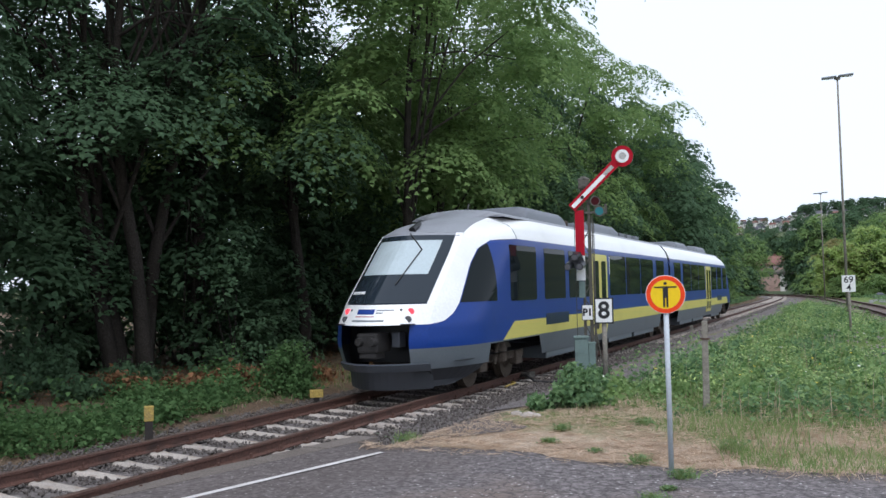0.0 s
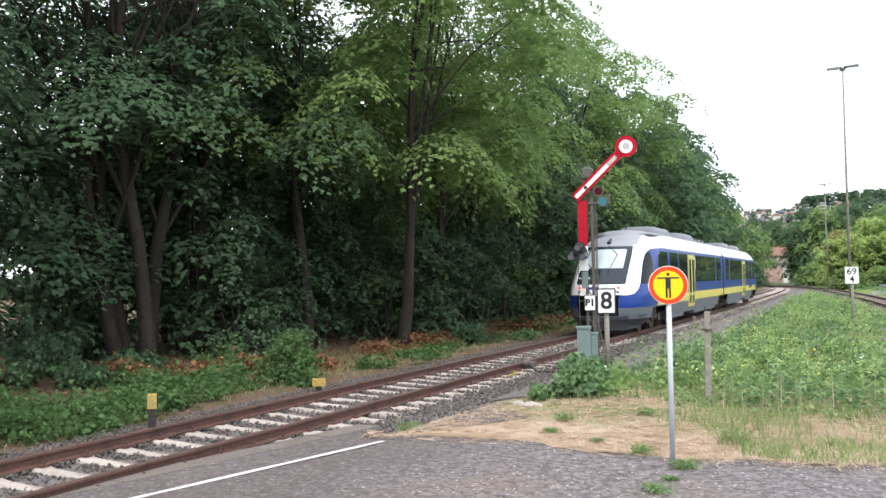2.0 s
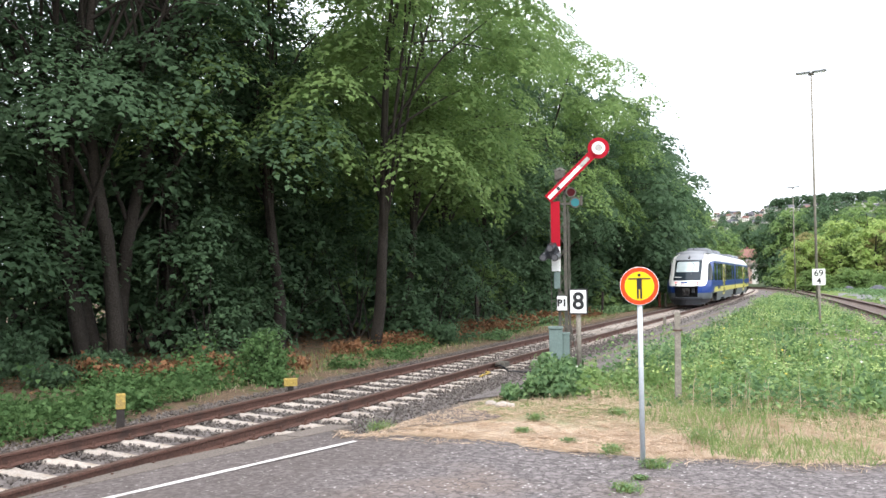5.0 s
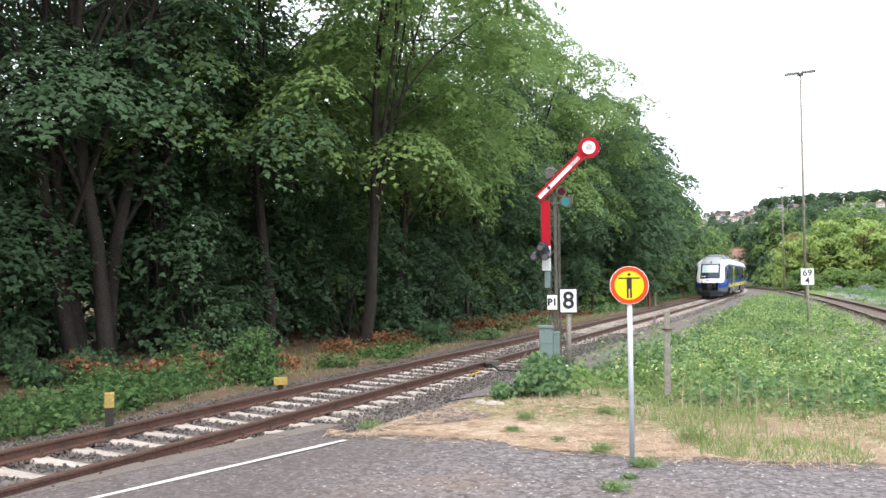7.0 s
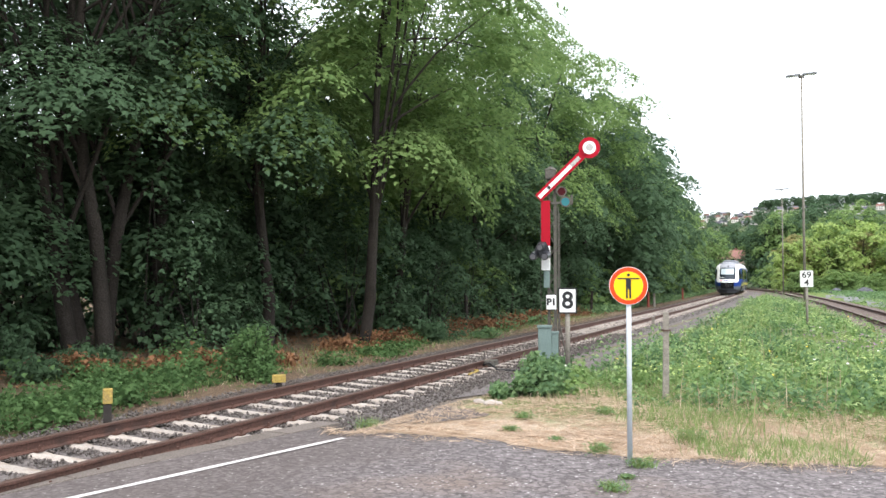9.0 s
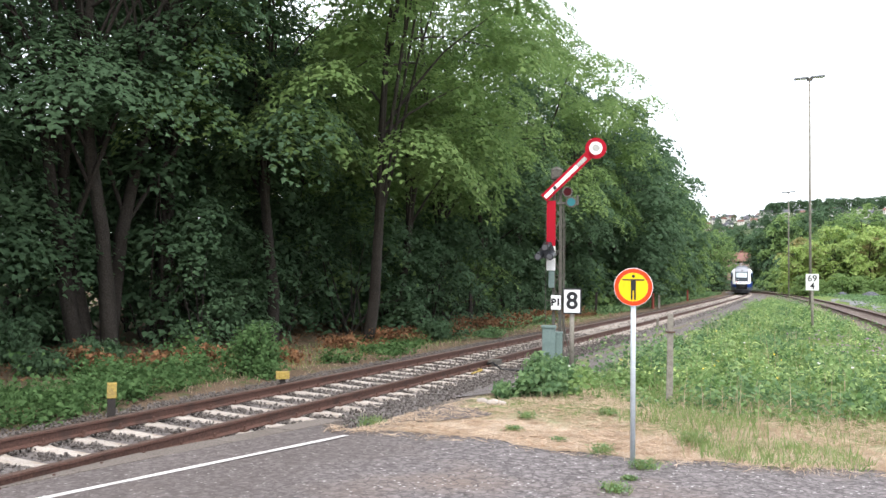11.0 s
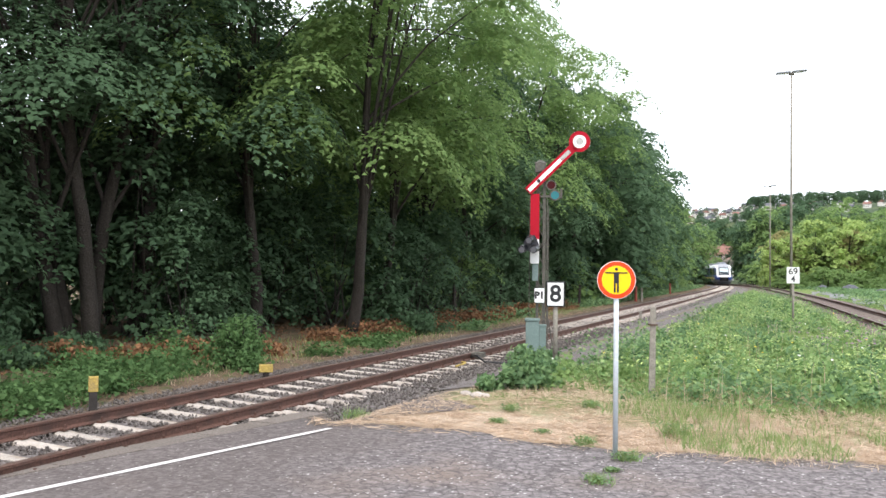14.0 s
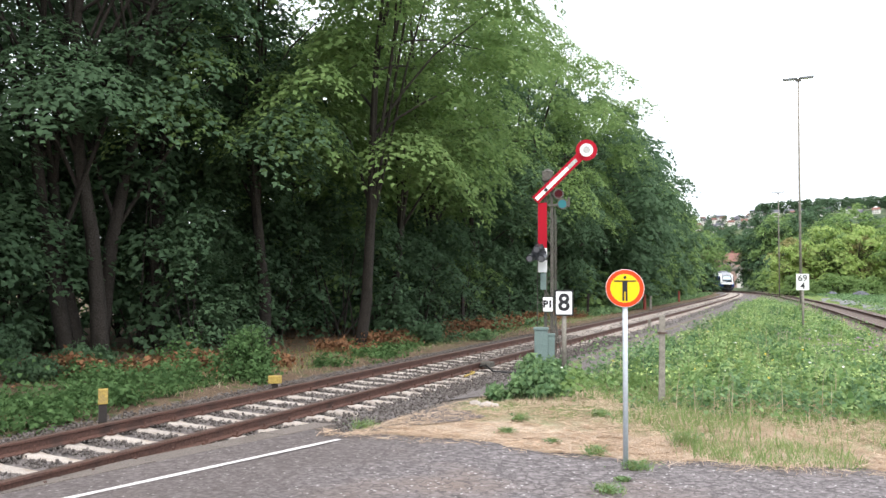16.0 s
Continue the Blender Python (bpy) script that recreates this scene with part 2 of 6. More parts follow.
def siding_x(y):
    return float(spline([0, 20, 38, 68, 101, 130, 160, 200, 260], [6.0, 4.8, 3.5, 1.3, -1.9, -5.6, -11.5, -24, -50], y))


def heading(fx, y):
    return math.atan2(fx(y + 0.5) - fx(y - 0.5), 1.0)


def ground_z(x, y):
    """Height of the ground sheet."""
    tx = spline(KY, KX, np.clip(y, -40, 279))
    d = np.abs(x - tx)
    z = -0.10 - 0.16 * (1 - smooth01(1.5, 2.6, d)) - 0.2 * smooth01(110, 165, y)
    left = tx - x
    z = z - 0.12 * smooth01(2.0, 3.5, left) + 0.25 * smooth01(3.5, 9, left)
    z = z + 0.03 * np.sin(x * 1.7 + y * 0.9) * np.sin(y * 1.3 - x * 0.4) * smooth01(2.6, 4, d) * smooth01(9.6, 11.5, y)
    right = x - tx
    sx = spline([0, 20, 38, 68, 101, 130, 160, 200, 260], [6.0, 4.8, 3.5, 1.3, -1.9, -5.6, -11.5, -24, -50], np.clip(y, 0, 259))
    z = z - 0.16 * (1 - smooth01(8.4, 9.15, y)) * smooth01(0.9, 1.4, right)
    z = z + 0.10 * smooth01(2.4, 5, right) * smooth01(9.5, 12, y)
    z = z - 0.32 * (1 - smooth01(1.5, 3.0, np.abs(x - sx))) * smooth01(12, 20, y)
    return z


# ---- ground ----
def ground_material():
    m = bpy.data.materials.new("ground_soil_and_grass")
    m.use_nodes = True
    n, l = m.node_tree.nodes, m.node_tree.links
    b = n["Principled BSDF"]
    b.inputs["Roughness"].default_value = 0.95
    b.inputs["Specular IOR Level"].default_value = 0.15
    tc = n.new("ShaderNodeTexCoord")
    sep = n.new("ShaderNodeSeparateXYZ")
    l.new(tc.outputs["Object"], sep.inputs[0])

    def tex(s, d=6.0):
        t = n.new("ShaderNodeTexNoise")
        t.inputs["Scale"].default_value = s
        t.inputs["Detail"].default_value = d
        l.new(tc.outputs["Object"], t.inputs["Vector"])
        return t.outputs[0]

    def rng(v, lo, hi):
        r = n.new("ShaderNodeMapRange")
        r.interpolation_type = 'SMOOTHSTEP'
        r.inputs[1].default_value, r.inputs[2].default_value = lo, hi
        l.new(v, r.inputs[0])
        return r.outputs[0]

    def mix(f, a, c):
        x = n.new("ShaderNodeMix")
        x.data_type = 'RGBA'
        l.new(f, x.inputs[0])
        for v, i in ((a, 6), (c, 7)):
            if hasattr(v, "links"):
                l.new(v, x.inputs[i])
            else:
                x.inputs[i].default_value = (*v, 1)
        return x.outputs[2]

    def wob(v, s, amount):
        a = n.new("ShaderNodeMath")
        a.operation = 'MULTIPLY_ADD'
        l.new(tex(s), a.inputs[0])
        a.inputs[1].default_value = amount
        l.new(v, a.inputs[2])
        return a.outputs[0]

    fine, mid = tex(45, 4), tex(3.0)
    litter = mix(rng(fine, 0.35, 0.65), (0.075, 0.052, 0.036), (0.20, 0.14, 0.095))
    litter = mix(rng(mid, 0.5, 0.7), litter, (0.075, 0.085, 0.035))
    straw = mix(rng(fine, 0.3, 0.7), (0.36, 0.275, 0.205), (0.66, 0.545, 0.435))
    straw = mix(rng(mid, 0.46, 0.66), straw, (0.30, 0.21, 0.145))
    green = mix(rng(fine, 0.3, 0.7), (0.09, 0.14, 0.04), (0.20, 0.27, 0.08))
    green = mix(rng(mid, 0.55, 0.75), green, (0.20, 0.18, 0.085))
    # straw by the end of the platform, green farther up the line
    right = mix(rng(wob(sep.outputs[1], 0.9, 5.0), 12.6, 14.6), straw, green)
    dirt = mix(rng(fine, 0.35, 0.65), (0.12, 0.10, 0.09), (0.27, 0.22, 0.18))
    right = mix(rng(wob(sep.outputs[0], 1.5, 0.8), -4.9, -4.3), dirt, right)
    far = mix(rng(sep.outputs[0], -9.6, -9.0), litter, right)
    far = mix(rng(sep.outputs[1], 140, 190), far, mix(rng(tex(0.02), 0.4, 0.6), (0.045, 0.07, 0.035), (0.09, 0.11, 0.05)))
    l.new(far, b.inputs["Base Color"])
    bp = n.new("ShaderNodeBump")
    bp.inputs["Strength"].default_value = 0.8
    bp.inputs["Distance"].default_value = 0.04
    l.new(fine, bp.inputs["Height"])
    l.new(bp.outputs[0], b.inputs["Normal"])
    return m


def grid_axis(a, b, fine0, fine1, step, coarse):
    v = list(np.arange(fine0, fine1 + 1e-6, step))
    d, p = coarse, fine1
    while p < b:
        p += d
        d *= 1.35
        v.append(min(p, b))
    d, p = coarse, fine0
    while p > a:
        p -= d
        d *= 1.35
        v.insert(0, max(p, a))
    return np.array(sorted(set(round(float(q), 4) for q in v)))


def hills(x, y):
    """Valley side that climbs far beyond the line."""
    h = 125 * smooth01(400, 1650, y) * (0.89 + 0.11 * smooth01(-0.066, -0.042, x / np.maximum(y, 1.0)))
    return h + 3 * np.sin(x * 0.008) * smooth01(500, 900, y)


gx, gy = grid_axis(-900, 900, -16, 10, 0.4, 1.0), grid_axis(-120, 1900, -4, 60, 0.4, 1.0)
GX, GY = np.meshgrid(gx, gy)
GZ = ground_z(GX, GY) + hills(GX, GY)
nx = len(gx)
quads = [(j * nx + i, j * nx + i + 1, (j + 1) * nx + i + 1, (j + 1) * nx + i)
         for j in range(len(gy) - 1) for i in range(nx - 1)]
ground = mesh_ob("ground", np.stack([GX, GY, GZ], -1).reshape(-1, 3), quads, ground_material(), smooth=True)
tagged(ground, "dry grassy ground with brown leaf litter", "ground", kind="structure")


# ---- platform end ----
def edge_y(x):
    """Ragged far edge of the asphalt."""
    return float(np.interp(x, EDGEX, EDGEY)) + 0.05 * math.sin(5 * x) + 0.03 * math.sin(13 * x + 1)


EDGEX = [-5.95, -5.37, -4.67, -3.82, -3.17, -2.58, -1.84, -0.79, 0.66]
EDGEY = [9.37, 9.25, 9.43, 9.59, 9.39, 9.24, 9.23, 9.45, 9.78]


def kerb_x(y):
    """Track side of the kerb: beside the rail, then slowly leaving it."""
    return max(-6.752, -6.49 + 0.195 * (y - 8.08))


def joint_x(y):
    """Joint between kerb and asphalt."""
    return max(-6.745, -6.14 + 0.195 * (y - 8.08))


PZ = -0.09
pv, pf = [], []
us = np.linspace(0, 1, 120)
ys = np.concatenate([np.linspace(-30, 0, 8), np.linspace(1, 9.2, 24)])
for u in us:
    x = -5.75 + (14 + 5.75) * u
    e = edge_y(float(x))
    across = lambda y: joint_x(y) + 0.016 + (14 - joint_x(y)) * u
    col = [(across(y), float(y), PZ + 0.004 * math.sin(x * 2 + y)) for y in ys if y < e - 0.3]
    while len(col) < len(ys):
        col.append((col[-1][0], col[-1][1] + 0.001, PZ))
    x = across(e)
    col[-1] = (x, e - 0.05, PZ)
    pv += col + [(x, e, PZ - 0.03), (x, e + 0.03, -0.2)]
m_ = len(ys) + 2
for i in range(len(us) - 1):
    for j in range(m_ - 1):
        pf.append((i * m_ + j, (i + 1) * m_ + j, (i + 1) * m_ + j + 1, i * m_ + j + 1))
platform = mesh_ob("pavement", pv, pf, ASPHALT, smooth=True)
tagged(platform, "old cracked grey asphalt platform surface", "pavement", kind="structure")

kerb = empty("kerb", label="worn concrete kerb stones along the track", category="kerb", kind="structure")
for i in range(5):
    y0, y1 = 5.15 + 0.93 * i, 5.15 + 0.93 * i + 0.922
    top = PZ + random.uniform(-0.010, 0.006)
    cs = [(kerb_x(y0), y0), (joint_x(y0) - 0.005, y0), (joint_x(y1) - 0.014, y1), (kerb_x(y1), y1)]
    bm = bmesh.new()
    lo = [bm.verts.new((x, y, -0.34)) for x, y in cs]
    hi = [bm.verts.new((x, y, top)) for x, y in cs]
    bm.faces.new(lo)
    bm.faces.new(hi)
    for j in range(4):
        bm.faces.new((lo[j], lo[(j + 1) % 4], hi[(j + 1) % 4], hi[j]))
    bmesh.ops.bevel(bm, geom=[e for e in bm.edges if e.verts[0] in hi and e.verts[1] in hi], offset=0.008, segments=2, affect='EDGES')
    part("kerb_stone", bm, KERB, kerb)

lv, lf = [], []
ly = np.linspace(-20, 8.84, 60)
for i, y in enumerate(ly):
    x = max(-5.20 - 0.236 * (8.84 - y), -6.3)
    w = 0.044 + 0.006 * math.sin(i * 2.1)
    lv += [(x - w, y, PZ + 0.009), (x + w, y, PZ + 0.009)]
for i in range(len(ly) - 1):
    lf.append((2 * i, 2 * i + 1, 2 * i + 3, 2 * i + 2))
white_line = mesh_ob("white_line", lv, lf, LINE)
tagged(white_line, "faded white painted safety line on asphalt", "marking", kind="structure")


# ---- tracks ----
RAILP = [(-0.0625, -0.150), (0.0625, -0.150), (0.0625, -0.139), (0.012, -0.118), (0.009, -0.045), (0.036, -0.034),
         (0.036, -0.007), (0.028, 0.0), (-0.028, 0.0), (-0.036, -0.007), (-0.036, -0.034), (-0.009, -0.045),
         (-0.012, -0.118), (-0.0625, -0.139)]


def rail(fx, fz, off, y0, y1, parent, step=1.0):
    ys_ = np.arange(y0, y1 + 0.01, step)
    v, f, idx = [], [], []
    k = len(RAILP)
    for y in ys_:
        a = heading(fx, y)
        cx, cy = fx(y) + off * math.cos(a), y - off * math.sin(a)
        for px, pz in RAILP:
            v.append((cx + px * math.cos(a), cy - px * math.sin(a), fz(y) + pz))
    for i in range(len(ys_) - 1):
        for j in range(k):
            f.append((i * k + j, (i + 1) * k + j, (i + 1) * k + (j + 1) % k, i * k + (j + 1) % k))
            idx.append(1 if j in (6, 7, 8) else 0)
    return mesh_ob("rail", v, f, [RUST, RAILTOP], parent, idx=idx)


def sleeper_mesh(material):
    """Concrete sleeper: sloped rail seats, a waisted middle."""
    v, f = [], []
    xs_ = [-1.28, -1.24, -0.95, -0.72, -0.5, 0.0, 0.5, 0.72, 0.95, 1.24, 1.28]
    tz = [-0.20, -0.165, -0.148, -0.148, -0.174, -0.190, -0.174, -0.148, -0.148, -0.165, -0.20]
    hw = [0.09, 0.105, 0.118, 0.115, 0.095, 0.078, 0.095, 0.115, 0.118, 0.105, 0.09]
    for x, z, w in zip(xs_, tz, hw):
        v += [(x, -w - 0.02, -0.34), (x, -w, z - 0.025), (x, -w + 0.025, z), (x, w - 0.025, z), (x, w, z - 0.025), (x, w + 0.02, -0.34)]
    for i in range(len(xs_) - 1):
        for j in range(5):
            f.append((i * 6 + j, i * 6 + j + 1, (i + 1) * 6 + j + 1, (i + 1) * 6 + j))
    f += [tuple(range(6)), tuple(range(60, 66))[::-1]]
    me = bpy.data.meshes.new("sleeper")
    me.from_pydata(v, [], f)
    me.materials.append(material)
    return me


def clip_mesh():
    """Rail clip with its bolt."""
    bm = bmesh.new()
    for s in (-1, 1):
        box(bm, s * 0.095, 0, -0.135, 0.075, 0.10, 0.022)
        tube(bm, (s * 0.10, 0, -0.13), (s * 0.10, 0, -0.075), 0.016, seg=6)
    me = bpy.data.meshes.new("rail_clip")
    bm.to_mesh(me)
    bm.free()
    me.materials.append(RUST)
    return me


S0 = 5.85
PITCH = 0.584
main_track = empty("railway_track", label="rusty single railway track on concrete sleepers", category="railway track", kind="structure")
rail(track_x, track_z, -0.7535, -30, 215, main_track)
rail(track_x, track_z, 0.7535, -30, 215, main_track)
SLEEPER, CLIP, OLDSLEEPER = sleeper_mesh(CONCRETE), clip_mesh(), sleeper_mesh(BARK)
side_track = empty("siding_track", label="rusty siding track on dark sleepers", category="railway track", kind="structure")
zside = lambda y: 0.02 + track_z(y)
rail(siding_x, zside, -0.7535, 18, 190, side_track)
rail(siding_x, zside, 0.7535, 18, 190, side_track)


def stones(name, n, where, size, label, seed, material=None):
    """Loose broken stones, one joined heap."""
    rng_ = np.random.default_rng(seed)
    base = np.array([(1, 0, -0.2), (0.1, 1, 0.1), (-1, 0.15, -0.1), (0, -1, 0.1), (0.1, 0.1, 0.85), (0, 0, -0.8)])
    tri = np.array([(0, 1, 4), (1, 2, 4), (2, 3, 4), (3, 0, 4), (1, 0, 5), (2, 1, 5), (3, 2, 5), (0, 3, 5)])
    P = where(rng_, n)
    n = len(P)
    q = rng_.normal(size=(n, 4))
    q /= np.linalg.norm(q, axis=1, keepdims=True)
    w, x, y, z = q.T
    R = np.stack([1 - 2 * (y * y + z * z), 2 * (x * y - z * w), 2 * (x * z + y * w), 2 * (x * y + z * w),
                  1 - 2 * (x * x + z * z), 2 * (y * z - x * w), 2 * (x * z - y * w), 2 * (y * z + x * w),
                  1 - 2 * (x * x + y * y)], -1).reshape(n, 3, 3)
    s = rng_.uniform(*size, n)[:, None, None] * rng_.uniform(0.7, 1.2, (n, 1, 3))
    V = np.einsum('nij,nkj->nki', R, base[None] * s * rng_.uniform(0.8, 1.2, (n, 6, 3))) + P[:, None, :]
    F = (tri[None] + (np.arange(n) * 6)[:, None, None]).reshape(-1, 3)
    ob = big_mesh(name, V.reshape(-1, 3), F, material or STONE)
    return tagged(ob, label, "gravel", kind="stuff")


def big_mesh(name, V, F, material, parent=None):
    """Mesh from arrays; all faces have the same number of corners."""
    me = bpy.data.meshes.new(name)
    k = F.shape[1]
    me.vertices.add(len(V))
    me.vertices.foreach_set("co", np.ascontiguousarray(V, dtype=np.float32).ravel())
    me.loops.add(F.size)
    me.loops.foreach_set("vertex_index", np.ascontiguousarray(F, dtype=np.int32).ravel())
    me.polygons.add(len(F))
    me.polygons.foreach_set("loop_start", np.arange(0, F.size, k, dtype=np.int32))
    me.materials.append(material)
    me.update(calc_edges=True)
    ob = new(name, me)
    if parent is not None:
        ob.parent = parent
    return ob


def ballast_spots(rng_, n):
    y = np.concatenate([rng_.uniform(2, 30, int(n * 0.75)), rng_.uniform(30, 95, n - int(n * 0.75))])
    off = rng_.uniform(-2.7, 2.6, n)
    keep = ~((y < 9.2) & (off - 7.573 > np.maximum(-6.752, -6.49 + 0.195 * (y - 8.08)) - 0.01)) & (rng_.random(n) < np.where(np.abs(off) > 1.9, 0.55, 1.0))
    y, off = y[keep], off[keep]
    x = np.array([track_x(v) for v in y]) + off
    on = np.abs(((y - S0 + PITCH / 2) % PITCH) - PITCH / 2) < 0.15
    lift = np.where(on & (np.abs(off) < 1.3), -0.035, 0.008)
    z = np.interp(np.abs(off), [0, 0.5, 0.9, 1.4, 1.9, 2.7], [-0.178, -0.178, -0.168, -0.148, -0.185, -0.24])
    z = z + lift + rng_.uniform(-0.02, 0.012, len(y)) + np.array([track_z(v) for v in y])
    return np.stack([x, y, z], -1)


stones("ballast", 58000, ballast_spots, (0.013, 0.030), "grey broken stone ballast between the sleepers", 3)
bv, bf = [], []
by = np.arange(-30, 200, 1.0)
prof = [(-3.0, -0.36), (-2.3, -0.26), (-1.5, -0.20), (0, -0.205), (1.5, -0.20), (2.2, -0.24), (2.9, -0.33)]
for fx, zz, y0 in ((track_x, track_z, -30), (siding_x, zside, 18)):
    base = len(bv)
    main_faces = len(bf)
    yy = [y for y in by if y >= y0 and y < 190]
    for y in yy:
        a = heading(fx, y)
        bv += [(fx(y) + p * math.cos(a), y - p * math.sin(a), zz(y) + q + (0.03 if fx is siding_x else 0.006 * float(smooth01(24, 45, y)))) for p, q in prof]
    for i in range(len(yy) - 1):
        for j in range(6):
            bf.append((base + i * 7 + j, base + i * 7 + j + 1, base + (i + 1) * 7 + j + 1, base + (i + 1) * 7 + j))
BALLAST = mat("ballast_bed", (0.17, 0.15, 0.145), 0.95, 0.5, 2.0, 22, 1.0, tint=(0.10, 0.085, 0.075), depth=0.05)
OLDBED = mat("rusty_siding_gravel", (0.15, 0.115, 0.10), 0.95, 0.5, 2.0, 22, 1.0, tint=(0.10, 0.075, 0.06), depth=0.05)
bed = mesh_ob("ballast_bed", bv, bf, [BALLAST, OLDBED], idx=[0] * main_faces + [1] * (len(bf) - main_faces))
tagged(bed, "grey gravel track bed", "gravel", kind="structure")

# gravel shoulder between the line and the meadow
sv, sq = [], []
hy = np.concatenate([np.arange(13, 40, 0.5), np.arange(40, 130, 2.0)])
for i, y in enumerate(hy):
    a, b_ = track_x(y) + 1.75, track_x(y) + 3.3 + 0.8 * float(smooth01(14.5, 17, y) * (1 - smooth01(40, 70, y))) + 0.22 * math.sin(1.1 * y) + 0.1 * math.sin(3.7 * y)
    for x in (a, (a + b_) / 2, b_):
        sv.append((x, y, float(ground_z(np.array(x), np.array(y))) + (0.012 if x == b_ else 0.03)))
    if i:
        k = 3 * i
        sq += [(k - 3, k - 2, k + 1, k), (k - 2, k - 1, k + 2, k + 1)]
tagged(mesh_ob("gravel_shoulder", sv, sq, BALLAST), "grey gravel shoulder beside the track", "gravel", kind="structure")

# gravel way beyond the siding
wv, wf = [], []
wy = np.arange(30, 97, 2.0)
for i, y in enumerate(wy):
    a, b_ = siding_x(y) + 2.4 + 0.3 * math.sin(i), siding_x(y) + 4.2 + 0.4 * math.sin(1.7 * i)
    wv += [(a, y, float(ground_z(np.array(a), np.array(y))) + 0.03), ((a + b_) / 2, y, float(ground_z(np.array((a + b_) / 2), np.array(y))) + 0.05), (b_, y, float(ground_z(np.array(b_), np.array(y))) + 0.03)]
    if i:
        k = 3 * i
        wf += [(k - 3, k - 2, k + 1, k), (k - 2, k - 1, k + 2, k + 1)]
PALEGRIT = mat("pale_grit", (0.21, 0.21, 0.215), 0.95, 0.4, 0.8, 14, 0.8, tint=(0.13, 0.14, 0.10), depth=0.03)
tagged(mesh_ob("gravel_path", wv, wf, PALEGRIT), "pale grey gravel way beside the siding", "path", kind="structure")


# ---- railcar ----
SFZ = [0.28, 0.60, 0.95, 1.28, 1.63, 2.95, 3.15, 3.36]
SFS = [0.35, 0.12, 0.0, 0.05, 0.30, 1.65, 2.20, 3.25]
WZZ = [0.28, 0.52, 0.87, 1.2, 2.6, 2.88, 3.15, 3.36]
WZX = [1.22, 1.30, 1.36, 1.375, 1.375, 1.35, 1.25, 1.08]
CAR = 19.55


def sf(z):
    return float(np.interp(z, SFZ, SFS))


def wz(z):
    return float(np.interp(z, WZZ, WZX))


def on_side(s, z, sgn, out=0.0):
    c = sf(z) + 0.6
    t = min(1.0, max(0.0, (s - c) / 1.6))
    w = wz(z)
    return (sgn * (w - (w - 0.92 * w / 1.375) * (1 - t) ** 2 + out), s, z)


def on_front(q, z, out=0.0):
    return (q * 0.92 * wz(z) / 1.375, sf(z) + 0.6 * abs(q) ** 1.8 - out, z)


def ruled(bm, rows, mi=0):
    """Skin through rows of points."""
    vs = [[bm.verts.new(p) for p in r] for r in rows]
    for a, b in zip(vs, vs[1:]):
        for i in range(len(a) - 1):
            try:
                f = bm.faces.new((a[i], a[i + 1], b[i + 1], b[i]))
                f.material_index = mi
                f.smooth = True
            except ValueError:
                pass


def lerp_row(z, s0, s1, sgn, n, out=0.0):
    return [on_side(s0 + (s1 - s0) * i / n, z, sgn, out) for i in range(n + 1)]


BZ = [1.28, 1.32, 1.45, 1.65, 2.0, 2.35, 2.65, 2.82, 2.88]
BS = [0.65, 0.95, 1.20, 1.42, 1.72, 2.02, 2.36, 2.80, 3.85]


def sB(z):
    return float(np.interp(z, BZ, BS))


def edge_w(u):
    """Upper edge of the white cab frame, u from 0 at the nose to 1 on the roof."""
    z = 1.28 + (3.36 - 1.28) * u
    return sf(z) + 0.6, z


def plate(name, rows, material, parent, thick=0.03, label=""):
    bm = bmesh.new()
    ruled(bm, rows)
    bmesh.ops.remove_doubles(bm, verts=bm.verts, dist=1e-5)
    bmesh.ops.recalc_face_normals(bm, faces=bm.faces)
    if thick:
        for f in bm.faces:
            f.smooth = False
        bmesh.ops.solidify(bm, geom=bm.faces[:], thickness=thick)
    return part(name, bm, material, parent, label, smooth=False)


def side_rect(name, s0, s1, z0, z1, sgn, material, parent, out=0.006, label="", radius=0.06):
    """Flush-bonded pane or panel with rounded corners on a car side."""
    zs = [z0 + (z1 - z0) * k / 10 for k in range(11)]
    zs = sorted(set(zs + [z0 + radius * f for f in (0.08, 0.3, 0.6, 1)] + [z1 - radius * f for f in (0.08, 0.3, 0.6, 1)]))

    def inset(z):
        d = min(z - z0, z1 - z)
        return 0.0 if d >= radius else radius - math.sqrt(max(0.0, radius * radius - (radius - d) ** 2))

    rows, back = [], []
    for z in zs:
        a, b_ = s0 + inset(z), s1 - inset(z)
        rows.append([on_side(a + (b_ - a) * k / 4, z, sgn, out) for k in range(5)])
    bm = bmesh.new()
    ruled(bm, [[on_side(p[1], p[2], sgn, -0.02) for p in rows[0]]] + rows + [[on_side(p[1], p[2], sgn, -0.02) for p in rows[-1]]])
    ruled(bm, [[on_side(r[0][1], r[0][2], sgn, -0.02), r[0]] for r in rows])
    ruled(bm, [[r[-1], on_side(r[-1][1], r[-1][2], sgn, -0.02)] for r in rows])
    bmesh.ops.remove_doubles(bm, verts=bm.verts, dist=1e-5)
    for f in bm.faces:
        f.smooth = False
    return part(name, bm, material, parent, label)


